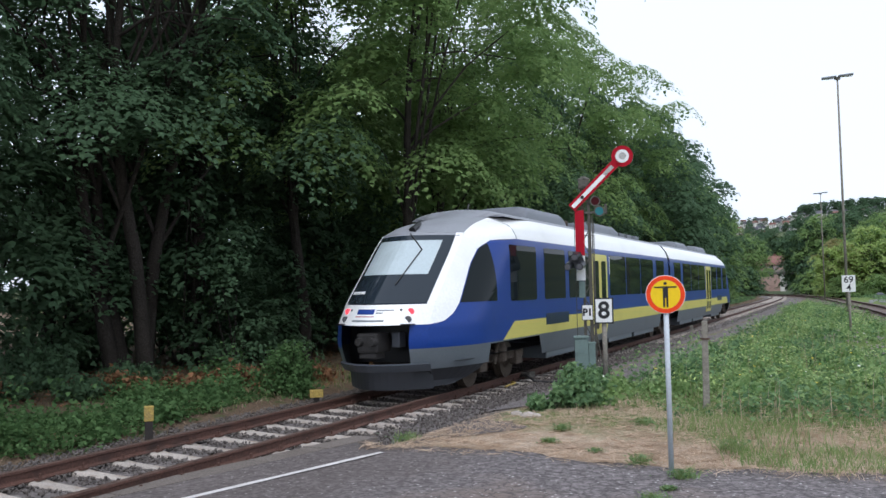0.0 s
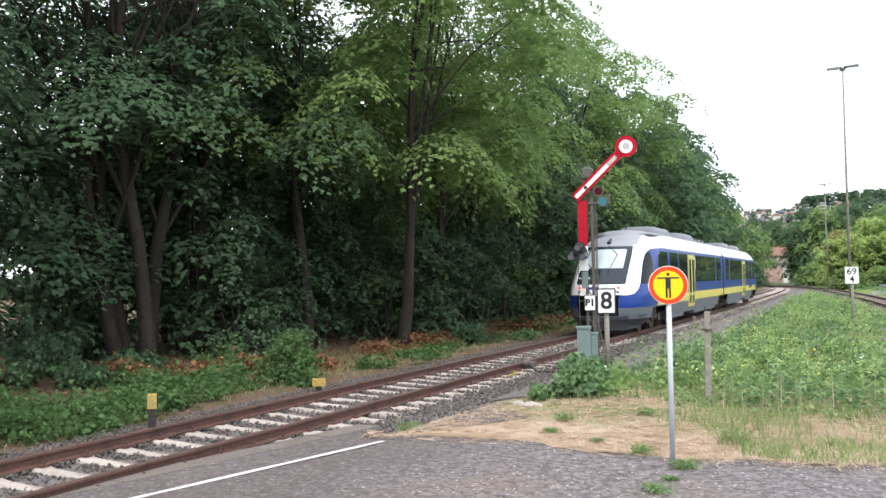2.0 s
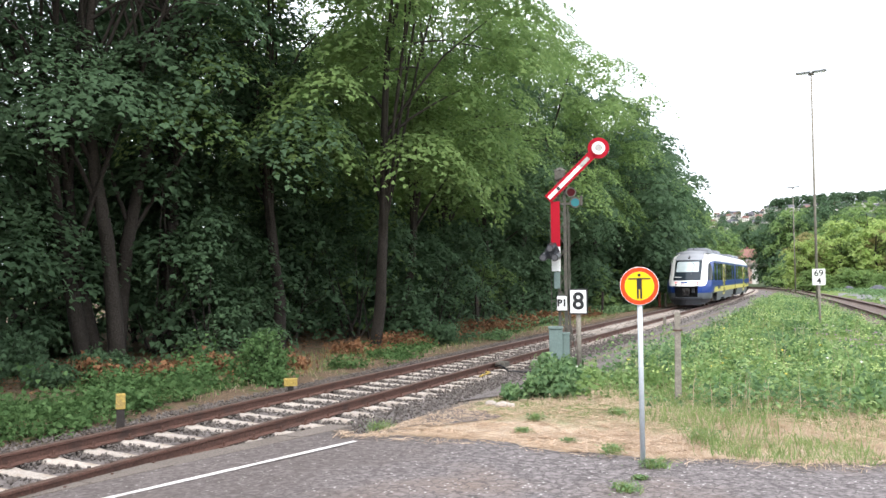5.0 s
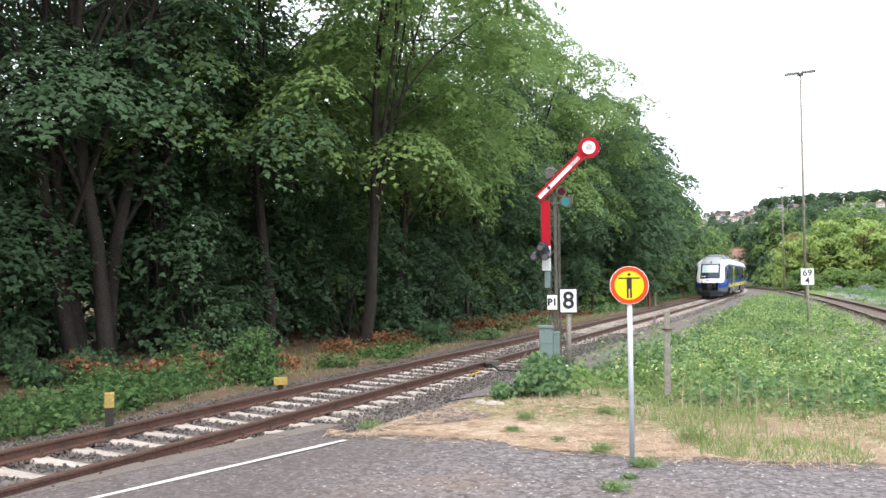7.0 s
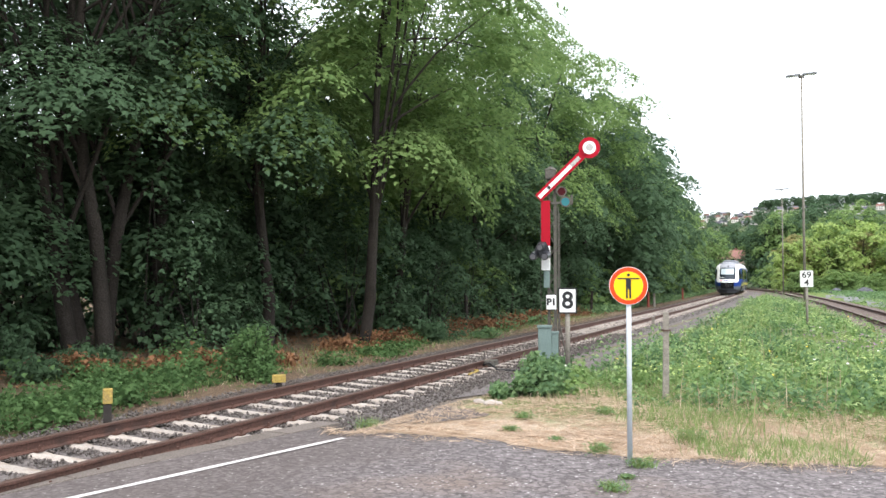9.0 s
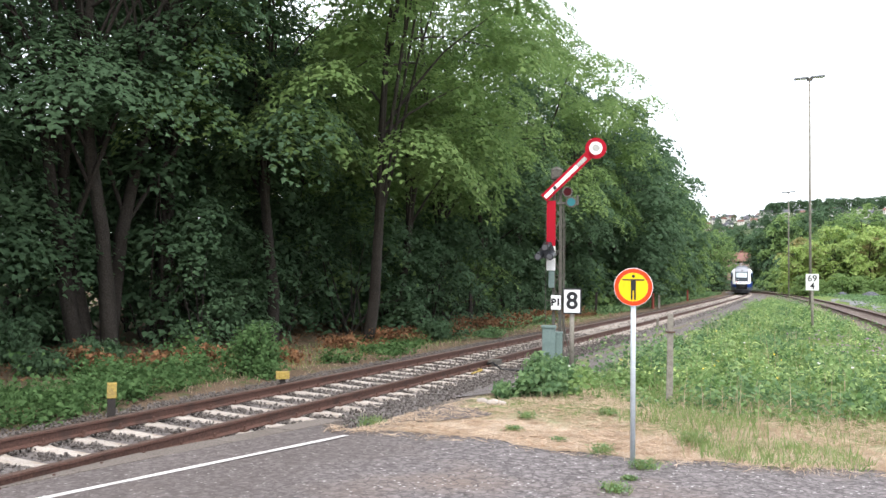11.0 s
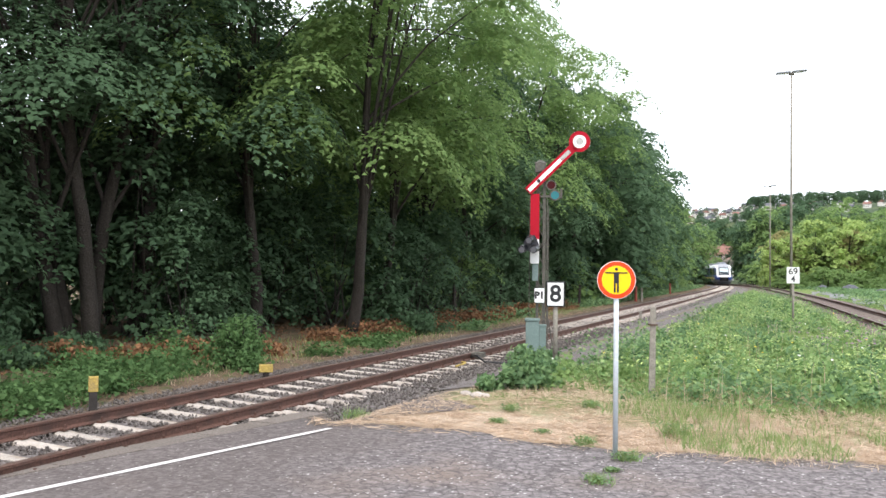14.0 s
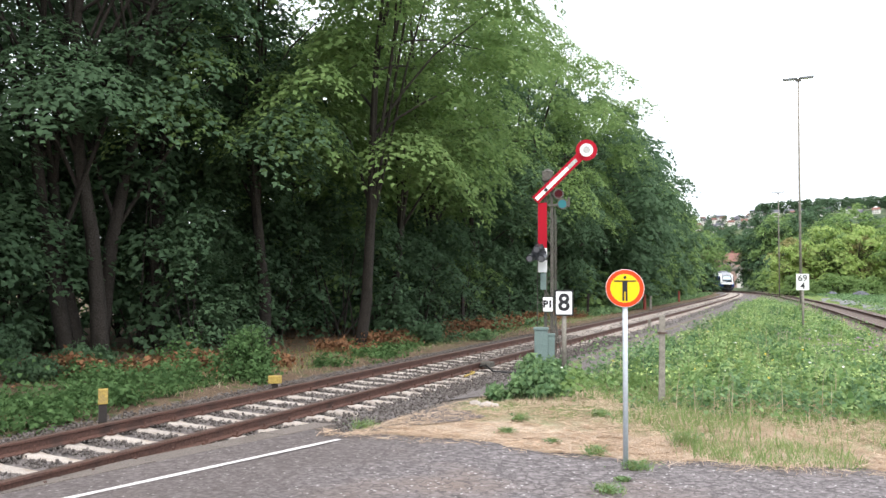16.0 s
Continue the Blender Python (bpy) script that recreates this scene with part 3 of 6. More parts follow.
def bogie(parent, y, driven=True):
    """Two axles, side frames, springs."""
    fr = bmesh.new()
    for sx in (-1, 1):
        box(fr, sx * 1.02, y, 0.52, 0.12, 2.7, 0.20, 0.03)
        for dy in (-0.95, 0.95):
            box(fr, sx * 1.05, y + dy, 0.44, 0.18, 0.36, 0.30, 0.03)
        tube(fr, (sx * 1.06, y, 0.42), (sx * 1.06, y, 0.80), 0.16, seg=14)
        tube(fr, (sx * 1.16, y - 0.5, 0.40), (sx * 1.16, y - 0.28, 0.82), 0.04, seg=8)
    box(fr, 0, y, 0.55, 2.0, 0.5, 0.22, 0.03)
    b = part("bogie", fr, UNDER, parent, "grimy black steel bogie frame")
    for dy in (-0.95, 0.95):
        for sx in (-1, 1):
            w = bmesh.new()
            tube(w, (sx * 0.70, y + dy, 0.385), (sx * 0.835, y + dy, 0.385), 0.385, seg=28)
            tube(w, (sx * 0.68, y + dy, 0.385), (sx * 0.72, y + dy, 0.385), 0.405, seg=28)
            tube(w, (sx * 0.835, y + dy, 0.385), (sx * 0.86, y + dy, 0.385), 0.15, seg=14)
            part("wheel", w, UNDER, b, "rust-brown steel wheel")
    return b


def build_car():
    car = empty("railcar", label="blue, white and yellow diesel railcar on the track", category="train", group="coupled railcars")
    # shell
    bm = bmesh.new()
    N = 14
    for sgn in (-1, 1):
        # white cab frame
        rows = []
        for k in range(25):
            u = k / 24
            s0, z0 = edge_w(u)
            v = 1 - (1 - u) ** 1.1
            # matching point on the lower edge by arc fraction
            tt = np.interp(v, np.linspace(0, 1, len(BZ)), BZ)
            ss = np.interp(v, np.linspace(0, 1, len(BS)), BS)
            rows.append([on_side(s0 + (ss - s0) * i / 6, z0 + (tt - z0) * i / 6, sgn) for i in range(7)])
        ruled(bm, rows, 1)
        # blue flank of the cab
        ruled(bm, [lerp_row(z, sf(z) + 0.6, 3.85, sgn, N) for z in np.linspace(0.87, 1.28, 6)], 0)
        ruled(bm, [lerp_row(z, sB(z), 3.85, sgn, N) for z in np.linspace(1.28, 2.88, 26)], 0)
        ruled(bm, [lerp_row(z, sf(z) + 0.6, 2.35, sgn, N) for z in (0.50, 0.62, 0.75, 0.87)], 2)
        # long flanks
        ends = (3.85, CAR)
        stations = (3.85, 4.1, 4.4, 4.7, 5.0, 5.4, 5.9, 6.5, 9.0, 13.0, 17.0, CAR)
        for zs, mi in ((np.linspace(0.87, 2.88, 18), 0), ((2.88, 3.0, 3.08, 3.15, 3.26, 3.36), 1)):
            ruled(bm, [[on_side(s, z, sgn) for s in stations] for z in zs], mi)
        ruled(bm, [lerp_row(z, s0, 18.0, sgn, 6) for z, s0 in ((0.42, 5.45), (0.52, 5.35), (0.87, 5.05))], 2)
        ruled(bm, [lerp_row(z, s0, 5.06, sgn, 4) for z, s0 in ((0.84, 2.3), (0.87, 2.3))], 2)
    # roof
    arc = [(1.08, 3.36), (1.0, 3.41), (0.8, 3.48), (0.5, 3.53), (0, 3.56), (-0.5, 3.53), (-0.8, 3.48), (-1.0, 3.41), (-1.08, 3.36)]
    ruled(bm, [[(x, s, z) for x, z in arc] for s in (3.85, 8, 13, CAR)], 3)
    qs = [x / 1.08 for x, z in arc]
    ruled(bm, [[on_front(q, z) for q in qs] for z in np.linspace(2.95, 3.36, 8)]
          + [[(x, 3.85, z) for x, z in arc]], 3)
    # nose panels
    fq = np.linspace(-1, 1, 21)
    ruled(bm, [[on_front(q, z) for q in fq] for z in np.linspace(1.28, 1.63, 5)], 1)
    # side columns beside the coupler recess
    for a, b_ in ((-1, -0.74), (0.74, 1)):
        ruled(bm, [[on_front(q, z) for q in np.linspace(a, b_, 7)] for z in (0.87, 1.0, 1.14, 1.28)], 0)
        ruled(bm, [[on_front(q, z) for q in np.linspace(a, b_, 7)] for z in (0.5, 0.62, 0.75, 0.87)], 2)
    # end wall, floor
    ring = [(x, CAR, z) for x, z in ((1.30, 0.42), (1.375, 1.2), (1.375, 2.6), (1.08, 3.36), (0, 3.56), (-1.08, 3.36), (-1.375, 2.6), (-1.375, 1.2), (-1.30, 0.42))]
    f = bm.faces.new([bm.verts.new(p) for p in ring])
    f.material_index = 4
    ruled(bm, [[(-1.28, s, 0.62), (1.28, s, 0.62)] for s in (1.2, CAR)], 4)
    bmesh.ops.remove_doubles(bm, verts=bm.verts, dist=1e-4)
    me_body = part("body", bm, [BLUE, WHITE, GREY, ROOFGREY, BLACK], car, "blue and white body shell with grey roof")
    # windscreen and its display
    rows = [[on_front(q, z, 0.006) for q in np.linspace(-0.89, 0.89, 17)] for z in np.linspace(1.65, 2.90, 10)]
    ws = plate("windscreen", rows, SCREEN, car, 0, "raked dark windscreen")
    plate("sun_blind", [[on_front(q, z, 0.012) for q in np.linspace(-0.74, 0.72, 13)] for z in np.linspace(2.16, 2.80, 5)], BLIND, car, 0.003, "pale drawn sun blind behind the windscreen")
    # frame pieces at both sides of the glass
    for a, b_ in ((-1.0, -0.89), (0.89, 1.0)):
        plate("windscreen_pillar", [[on_front(q, z) for q in np.linspace(a, b_, 6)] for z in np.linspace(1.63, 2.95, 12)], WHITE, car, 0.03)
    plate("windscreen_header", [[on_front(q, z, 0.0) for q in np.linspace(-0.95, 0.95, 13)] for z in (2.885, 2.955)], ROOFGREY, car, 0.03)
    wip = bmesh.new()
    a, b_ = Vector(on_front(0.28, 1.98, 0.03)), Vector(on_front(0.45, 2.62, 0.03))
    tube(wip, a, b_, 0.012, seg=6)
    tube(wip, Vector(on_front(0.45, 2.62, 0.03)), Vector(on_front(0.10, 2.93, 0.03)), 0.014, seg=6)
    part("wiper", wip, BLACK, ws)
    horn = bmesh.new()
    tube(horn, (0.05, 1.75, 3.00), (0.05, 2.05, 3.16), 0.07, 0.04, seg=10)
    part("horn", horn, BLACK, car)
    # destination display: unreadable bright bars
    for k in range(6):
        q0 = -0.82 + 0.085 * k
        plate("display_bar", [[on_front(q, z, 0.012) for q in (q0, q0 + 0.062)] for z in (1.815, 1.865)], SIGWHITE, ws, 0.003)
    for sgn in (-1, 1):
        plate("body_seam", [[on_side(s, z, sgn, 0.004) for s in (3.84, 3.865)] for z in np.linspace(2.88, 3.36, 6)], APRON, car, 0.003)
        plate("body_seam", [[on_side(s, z, sgn, 0.004) for s in (8.99, 9.0)] for z in np.linspace(1.22, 3.3, 10)], APRON, car, 0.003)
    # lamps on the white nose
    for q in (-0.66, 0.70):
        x, s, z = on_front(q, 1.51, 0.01)
        lamp = tubed((x, s + 0.03, z), (x, s - 0.012, z), 0.054, seg=18)
        part("tail_lamp", lamp, TAILRED, car, "lit red tail lamp")
        x, s, z = on_front(q * 0.99, 1.375, 0.01)
        lamp = tubed((x, s + 0.03, z), (x, s - 0.012, z), 0.058, seg=18)
        part("headlamp", lamp, LENS, car, "unlit headlamp")
        x, s, z = on_front(q * 0.78, 1.535, 0.004)
        part("marker_lamp", tubed((x, s + 0.02, z), (x, s - 0.008, z), 0.02, seg=10), BLACK, car)
    # operator's mark as plain bars
    for q0, q1, z0, z1, m_ in ((-0.30, 0.10, 1.47, 1.555, BLUE), (0.14, 0.44, 1.53, 1.545, GREY), (0.14, 0.26, 1.485, 1.50, GREY),
                               (-0.32, 0.12, 1.425, 1.437, SIGRED), (-0.38, 0.32, 1.345, 1.372, GREY)):
        plate("lettering_bar", [[on_front(q, z, 0.006) for q in np.linspace(q0, q1, 5)] for z in (z0, z1)], m_, car, 0.004)
    # coupler recess
    rec = bmesh.new()
    box(rec, 0, 1.15, 0.93, 1.9, 0.10, 0.72)
    box(rec, 0, 0.75, 1.29, 1.5, 0.9, 0.02)
    part("coupler_recess", rec, BLACK, car)
    cp = bmesh.new()
    box(cp, 0, 0.35, 0.98, 0.40, 0.5, 0.34, 0.04)
    tube(cp, (0, 0.6, 0.98), (0, 1.15, 0.98), 0.11, seg=12)
    for sx in (-0.13, 0.13):
        tube(cp, (sx, 0.02, 1.0), (sx, 0.14, 1.0), 0.06, 0.09, seg=12)
    box(cp, 0, 0.28, 0.76, 0.34, 0.3, 0.10, 0.02)
    part("coupler", cp, COUPLER, car, "grimy automatic coupler")
    part("cable_box", boxed(0.38, 0.55, 1.02, 0.16, 0.22, 0.26, bevel=0.02), APRON, car)
    # lower apron
    fq2 = np.linspace(-1, 1, 15)
    plate("apron", [[on_front(q, z, 0.0) for q in fq2] for z in (0.50, 0.56, 0.62)], APRON, car, 0.05)
    plate("snow_plough", [[(p[0], p[1] + 0.05 + 0.10 * (0.5 - z), z) for p in [on_front(q, 0.4) for q in fq2]] for z in (0.15, 0.30, 0.50)], PLOUGH, car, 0.03, "dark grey snow plough")
    for sgn in (-1, 1):
        plate("apron_side", [lerp_row(z, sf(z) + 0.62, s1, sgn, 6, -0.03) for z, s1 in ((0.18, 1.35), (0.28, 1.8), (0.40, 2.1), (0.52, 2.3))], PLOUGH, car, 0.03)
        # cab side window
        rows = [lerp_row(z, sB(z) + 0.02, 2.66, sgn, 8, 0.006) for z in np.linspace(1.64, 2.74, 14)]
        plate("cab_side_window", rows, DARKGLASS, car, 0.012)
        for s0, s1 in ((3.38, 4.92), (5.45, 6.95), (7.25, 8.95), (11.05, 12.9), (13.0, 14.85), (14.95, 16.8), (17.35, 18.7)):
            side_rect("window", s0, s1, 1.62, 2.75, sgn, DARKGLASS, car)
        # yellow stripe with slanted end, door openings and dark info panel
        st = bmesh.new()
        ruled(st, [[on_side(s0 + (9.22 - s0) * i / 6, z, sgn, 0.004) for i in range(7)] for z, s0 in ((0.87, 2.95), (1.21, 3.55))])
        ruled(st, [lerp_row(z, 10.78, CAR, sgn, 5, 0.004) for z in (0.87, 1.21)])
        part("stripe", st, YELLOW, car, "pale yellow stripe")
        side_rect("info_panel", 5.5, 7.15, 1.05, 1.30, sgn, NAVY, car, 0.009, radius=0.02)
        d = side_rect("door", 9.25, 10.75, 0.60, 2.74, sgn, YELLOW, car, 0.012, "pale yellow double sliding door", 0.04)
        for s0, s1 in ((9.42, 9.86), (10.14, 10.58)):
            side_rect("door_window", s0, s1, 1.18, 2.56, sgn, DARKGLASS, d, 0.018, radius=0.05)
            side_rect("door_sill_window", s0 + 0.02, s1 - 0.02, 0.74, 1.08, sgn, BLACK, d, 0.018, radius=0.03)
        gap = bmesh.new()
        ruled(gap, [[on_side(s, z, sgn, 0.014) for s in (9.99, 10.01)] for z in (0.62, 2.72)])
        part("door_seal", gap, BLACK, d)
        side_rect("class_mark", 11.02, 11.05, 2.2, 2.7, sgn, SIGWHITE, car, 0.008, radius=0.01)
    # roof equipment
    for s0, s1, h, w in ((6.2, 9.2, 0.29, 0.74), (11.8, 14.7, 0.28, 0.76)):
        fb = bmesh.new()
        rr = []
        for u, k in ((0, 0.0), (0.012, 0.6), (0.035, 0.9), (0.07, 1.0), (0.86, 1.0), (0.97, 0.75), (1.0, 0.0)):
            s = s0 + (s1 - s0) * u
            rr.append([(x * w, s, 3.42 + (0.10 + h * k) * zz) for x, zz in ((1, 0), (0.98, 0.55), (0.86, 0.9), (0.5, 1.0), (-0.5, 1.0), (-0.86, 0.9), (-0.98, 0.55), (-1, 0))])
        ruled(fb, rr)
        part("roof_fairing", fb, ROOFBOX, car, "grey roof fairing")
    for s0 in (15.3, 16.3, 17.4):
        part("roof_vent", boxed(0.45, s0, 3.56, 0.55, 0.62, 0.13, bevel=0.03), ROOFBOX, car)
    for sx in (-0.35, 0.35):
        part("exhaust", tubed((sx, 10.2, 3.45), (sx, 10.2, 3.72), 0.12, 0.10, seg=14), UNDER, car)
    part("antenna", tubed((0, 4.4, 3.5), (0, 4.5, 3.74), 0.02, seg=6), BLACK, car)
    # underframe boxes
    for s0, s1 in ((5.8, 8.6), (11.2, 14.0), (14.3, 17.2)):
        part("underfloor_box", boxed(0, (s0 + s1) / 2, 0.47, 2.5, s1 - s0, 0.38, bevel=0.04), GREY, car, "grey underfloor equipment box")
    bogie(car, 3.45)
    # passage bellows toward the other car
    bl = bmesh.new()
    for k in range(5):
        box(bl, 0, CAR + 0.02 + 0.035 * k, 1.95, 2.3 - 0.06 * (k % 2), 0.03, 2.5 - 0.06 * (k % 2))
    part("bellows", bl, BLACK, car, "black folding bellows")
    return car


SCREEN = glass("windscreen_glass", (0.018, 0.026, 0.036), 0.03)
SCREEN.node_tree.nodes["Principled BSDF"].inputs["Specular IOR Level"].default_value = 0.4
ROOFBOX = paint("roof_box_grey", (0.165, 0.178, 0.205), 0.55, 0.25)
APRON = paint("apron_grey", (0.058, 0.065, 0.078), 0.45)
TAILRED = glow("tail_lamp_red", (0.9, 0.05, 0.07), 1.6)
LENS = glass("lamp_glass", (0.12, 0.12, 0.13), 0.1)
BLIND = paint("sun_blind_pale", (0.46, 0.53, 0.56), 0.08, 0.2, 0.0)
PLOUGH = paint("plough_dark_grey", (0.026, 0.028, 0.034), 0.5)
COUPLER = mat("coupler_grime", (0.030, 0.028, 0.028), 0.6, 0.4, 6, 40, 0.3)
NAVY = paint("info_panel_navy", (0.008, 0.018, 0.07), 0.3)
railcar = build_car()
railcar_lead = copy_thing(railcar, Matrix())
railcar_lead["label"] = "leading blue, white and yellow railcar with far cab"
bogie(railcar, 19.7)

# arc length along the main line
AY = np.arange(-40, 270, 0.25)
AX = np.array([track_x(y) for y in AY])
AS = np.concatenate([[0], np.cumsum(np.hypot(np.diff(AX), np.diff(AY)))])


def along(s):
    """Point of the line at arc length s from y = 0."""
    s = s + float(np.interp(0, AY, AS))
    y = float(np.interp(s, AS, AY))
    return Vector((track_x(y), y, track_z(y)))


NOSE = [(0.0, 12.2), (1.0, 18.9), (2.0, 26.1), (3.0, 33.9), (4.0, 42.6), (5.0, 52.4), (6.5, 68.5), (8.0, 84.5), (9.0, 95.0),
        (10.0, 105.4), (11.5, 121.0), (12.5, 131.0), (14.0, 145.0), (15.0, 153.8), (16.0, 162.0)]


def car_pose(s_nose, s_mid):
    """Pose of a car whose cab end lies at s_nose and whose inner end at s_mid."""
    d = 1 if s_mid > s_nose else -1
    a, b = along(s_nose + d * 3.45), along(s_mid)
    v = (b - a).normalized()
    o = a - v * 3.45
    return pose(o.x, o.y, o.z, 0, 0, math.degrees(math.atan2(-v.x, v.y)))


def motions():
    ts = np.arange(0, 16.01, 0.5)
    kt, ks = [r[0] for r in NOSE], [r[1] for r in NOSE]
    rear, lead = [], []
    for t in ts:
        s = float(spline(kt, ks, t))
        rear.append((float(t), car_pose(s, s + 19.7)))
        lead.append((float(t), car_pose(s + 39.4, s + 19.7)))
    walk(railcar, rear)
    walk(railcar_lead, lead)


# ---- trees ----
def leaves(rng_, C, N, size, droop=0.35):
    """Leaf blades at the points C, facing roughly along N: folded rhombs of four corners."""
    n = len(C)
    N = N + rng_.normal(0, 0.30, (n, 3))
    N /= np.linalg.norm(N, axis=1, keepdims=True)
    A = rng_.normal(size=(n, 3))
    A -= (A * N).sum(1, keepdims=True) * N
    A /= np.linalg.norm(A, axis=1, keepdims=True)
    B = np.cross(N, A)
    L = rng_.uniform(0.7, 1.3, (n, 1)) * size
    tip = C + A * L * 0.6 - N * L * droop * 0.4
    tail = C - A * L * 0.5
    l_, r_ = C + B * L * 0.34 - N * L * 0.10, C - B * L * 0.34 - N * L * 0.10
    V = np.stack([tail, r_, tip, l_], 1).reshape(-1, 3)
    F = np.arange(n * 4).reshape(n, 4)
    return V, F


def lobed(rng_, C, N, size, jitter=0.18):
    """Three-lobed leaf sprays with bent-down tips at the points C."""
    n = len(C)
    N = N + rng_.normal(0, jitter, (n, 3))
    N /= np.linalg.norm(N, axis=1, keepdims=True)
    A = rng_.normal(size=(n, 3))
    A -= (A * N).sum(1, keepdims=True) * N
    A /= np.linalg.norm(A, axis=1, keepdims=True)
    B = np.cross(N, A)
    L = rng_.uniform(0.7, 1.3, n) * size * 0.55
    V = np.empty((n, 6, 3))
    for k in range(6):
        a = math.pi * k / 3 + rng_.normal(0, 0.12, n)
        r = L * (rng_.uniform(0.8, 1.25, n) if k % 2 == 0 else rng_.uniform(0.42, 0.66, n))
        sink = L * 0.28 * (1 - k % 2)
        V[:, k] = C + A * (r * np.cos(a))[:, None] + B * (r * np.sin(a))[:, None] - N * sink[:, None]
    return V.reshape(-1, 3), np.arange(n * 6).reshape(n, 6)


def crown_points(rng_, boughs, per, flat=0.52):
    """Leaves on the upper skins of drooping pads, one pad for each bough (x, y, z, radius, outward x, outward y)."""
    B = np.array(boughs, float)
    cnt = np.maximum(20, (per * B[:, 3] ** 2).astype(int))
    idx = np.repeat(np.arange(len(B)), cnt)
    n = len(idx)
    a, q = rng_.uniform(0, 2 * math.pi, n), np.sqrt(rng_.random(n))
    # lobed outline
    q = q * (1 + 0.22 * np.sin(3 * a + idx * 1.7) + 0.16 * np.sin(7 * a + idx * 0.9))
    R = B[idx, 3]
    lx, ly = q * np.cos(a) * R, q * np.sin(a) * R
    dome = flat * R * (1 - q ** 2) - rng_.random(n) ** 2 * 0.35 * R * flat
    out = B[idx, 4] * lx + B[idx, 5] * ly
    z = dome - 0.32 * np.maximum(0, out) ** 1.3 - 0.10 * np.abs(lx * B[idx, 5] - ly * B[idx, 4])
    z = z + 0.07 * np.sin(5 * lx + idx) + rng_.normal(0, 0.05, n)
    P = np.stack([B[idx, 0] + lx, B[idx, 1] + ly, B[idx, 2] + z], -1)
    N = np.stack([0.95 * lx / R + 0.3 * B[idx, 4], 0.95 * ly / R + 0.3 * B[idx, 5], np.ones(n)], -1)
    N /= np.linalg.norm(N, axis=1, keepdims=True)
    return P, N, B[:, :3] + np.array([0, 0, -0.1])


def limb(v, f, pts, r0, r1, seg=7):
    """Tapered tube along points, appended to v and f."""
    base = len(v)
    k = len(pts)
    for i, p in enumerate(pts):
        a = Vector(pts[min(i + 1, k - 1)]) - Vector(pts[max(i - 1, 0)])
        q = a.to_track_quat('Z', 'Y')
        r = r0 + (r1 - r0) * i / (k - 1)
        for j in range(seg):
            t = 2 * math.pi * j / seg
            w = r * (1 + 0.12 * math.sin(3 * t + i))
            v.append(Vector(p) + q @ Vector((w * math.cos(t), w * math.sin(t), 0)))
    for i in range(k - 1):
        for j in range(seg):
            f.append((base + i * seg + j, base + i * seg + (j + 1) % seg, base + (i + 1) * seg + (j + 1) % seg, base + (i + 1) * seg + j))


def make_tree(seed, height, radius, base_h, trunk_r, clumps, per, leaf, material, lean=0.0, stems=1, spread=0.55, paths=()):
    """Broadleaf tree: trunk with limbs, crown of leaf sprays; paths bend its stems."""
    rng_ = np.random.default_rng(seed)
    rr = random.Random(seed)
    tree = empty("tree")
    boughs = []
    for i in range(clumps):
        u = (i + rr.random()) / clumps
        z = base_h + (height - base_h) * u ** 0.9
        rim = radius * (0.45 + 0.55 * math.sin(math.pi * min(1.0, 0.18 + 0.68 * u))) * (1 - 0.55 * max(0, u - 0.72) / 0.28)
        a = rr.uniform(0, 2 * math.pi)
        d = rim * math.sqrt(rr.uniform(0.22, 1.0)) * rr.uniform(0.85, 1.10)
        boughs.append((d * math.cos(a) + lean * z, d * math.sin(a), z, spread * rr.uniform(0.6, 1.25) * (1.1 - 0.35 * u), math.cos(a), math.sin(a)))
    P, N, C = crown_points(rng_, boughs, per)
    ok = P[:, 2] > 0.25
    V, F = lobed(rng_, P[ok], N[ok], leaf)
    v, f = [], []
    for s in range(stems):
        ox, oy = (0, 0) if s == 0 else (rr.uniform(-0.5, 0.5), rr.uniform(-0.5, 0.5))
        top = height * 0.86
        pts = []
        for i in range(9):
            u = i / 8
            pts.append((ox * (1 + u) + lean * top * u + 0.26 * math.sin(6 * u + seed) + 0.07 * math.sin(17 * u + seed), oy * (1 + 1.5 * u) + 0.24 * math.cos(5 * u + s), top * u - 0.25))
        if paths:
            zs_ = [p[2] for p in paths[s]]
            hs_ = np.linspace(-0.3, zs_[-1], 9)
            pts = [(float(spline(zs_, [p[0] for p in paths[s]], h)), float(spline(zs_, [p[1] for p in paths[s]], h)), float(h)) for h in hs_]
        limb(v, f, [(pts[0][0], pts[0][1], -0.4)] + pts[:], trunk_r * 1.25, trunk_r * 0.22, 10)
        for bi in range(13):
            u = rr.uniform(0.22, 0.9)
            i = min(7, int(u * 8))
            a0 = Vector(pts[i]).lerp(Vector(pts[i + 1]), u * 8 - i)
            tgt = Vector(C[rr.randrange(len(C))])
            if tgt.z < a0.z - 1.0:
                tgt.z = a0.z + 0.6
            mid = a0.lerp(tgt, 0.5) + Vector((rr.uniform(-.3, .3), rr.uniform(-.3, .3), 0.35))
            limb(v, f, [a0, a0.lerp(mid, 0.5) + Vector((0, 0, 0.1)), mid, mid.lerp(tgt, 0.55), tgt], trunk_r * 0.42 * (1 - u * 0.6), 0.012, 6)
    mesh_ob("trunk", v, f, BARK, tree, smooth=True)
    big_mesh("crown", V, F, material, tree)
    return tree


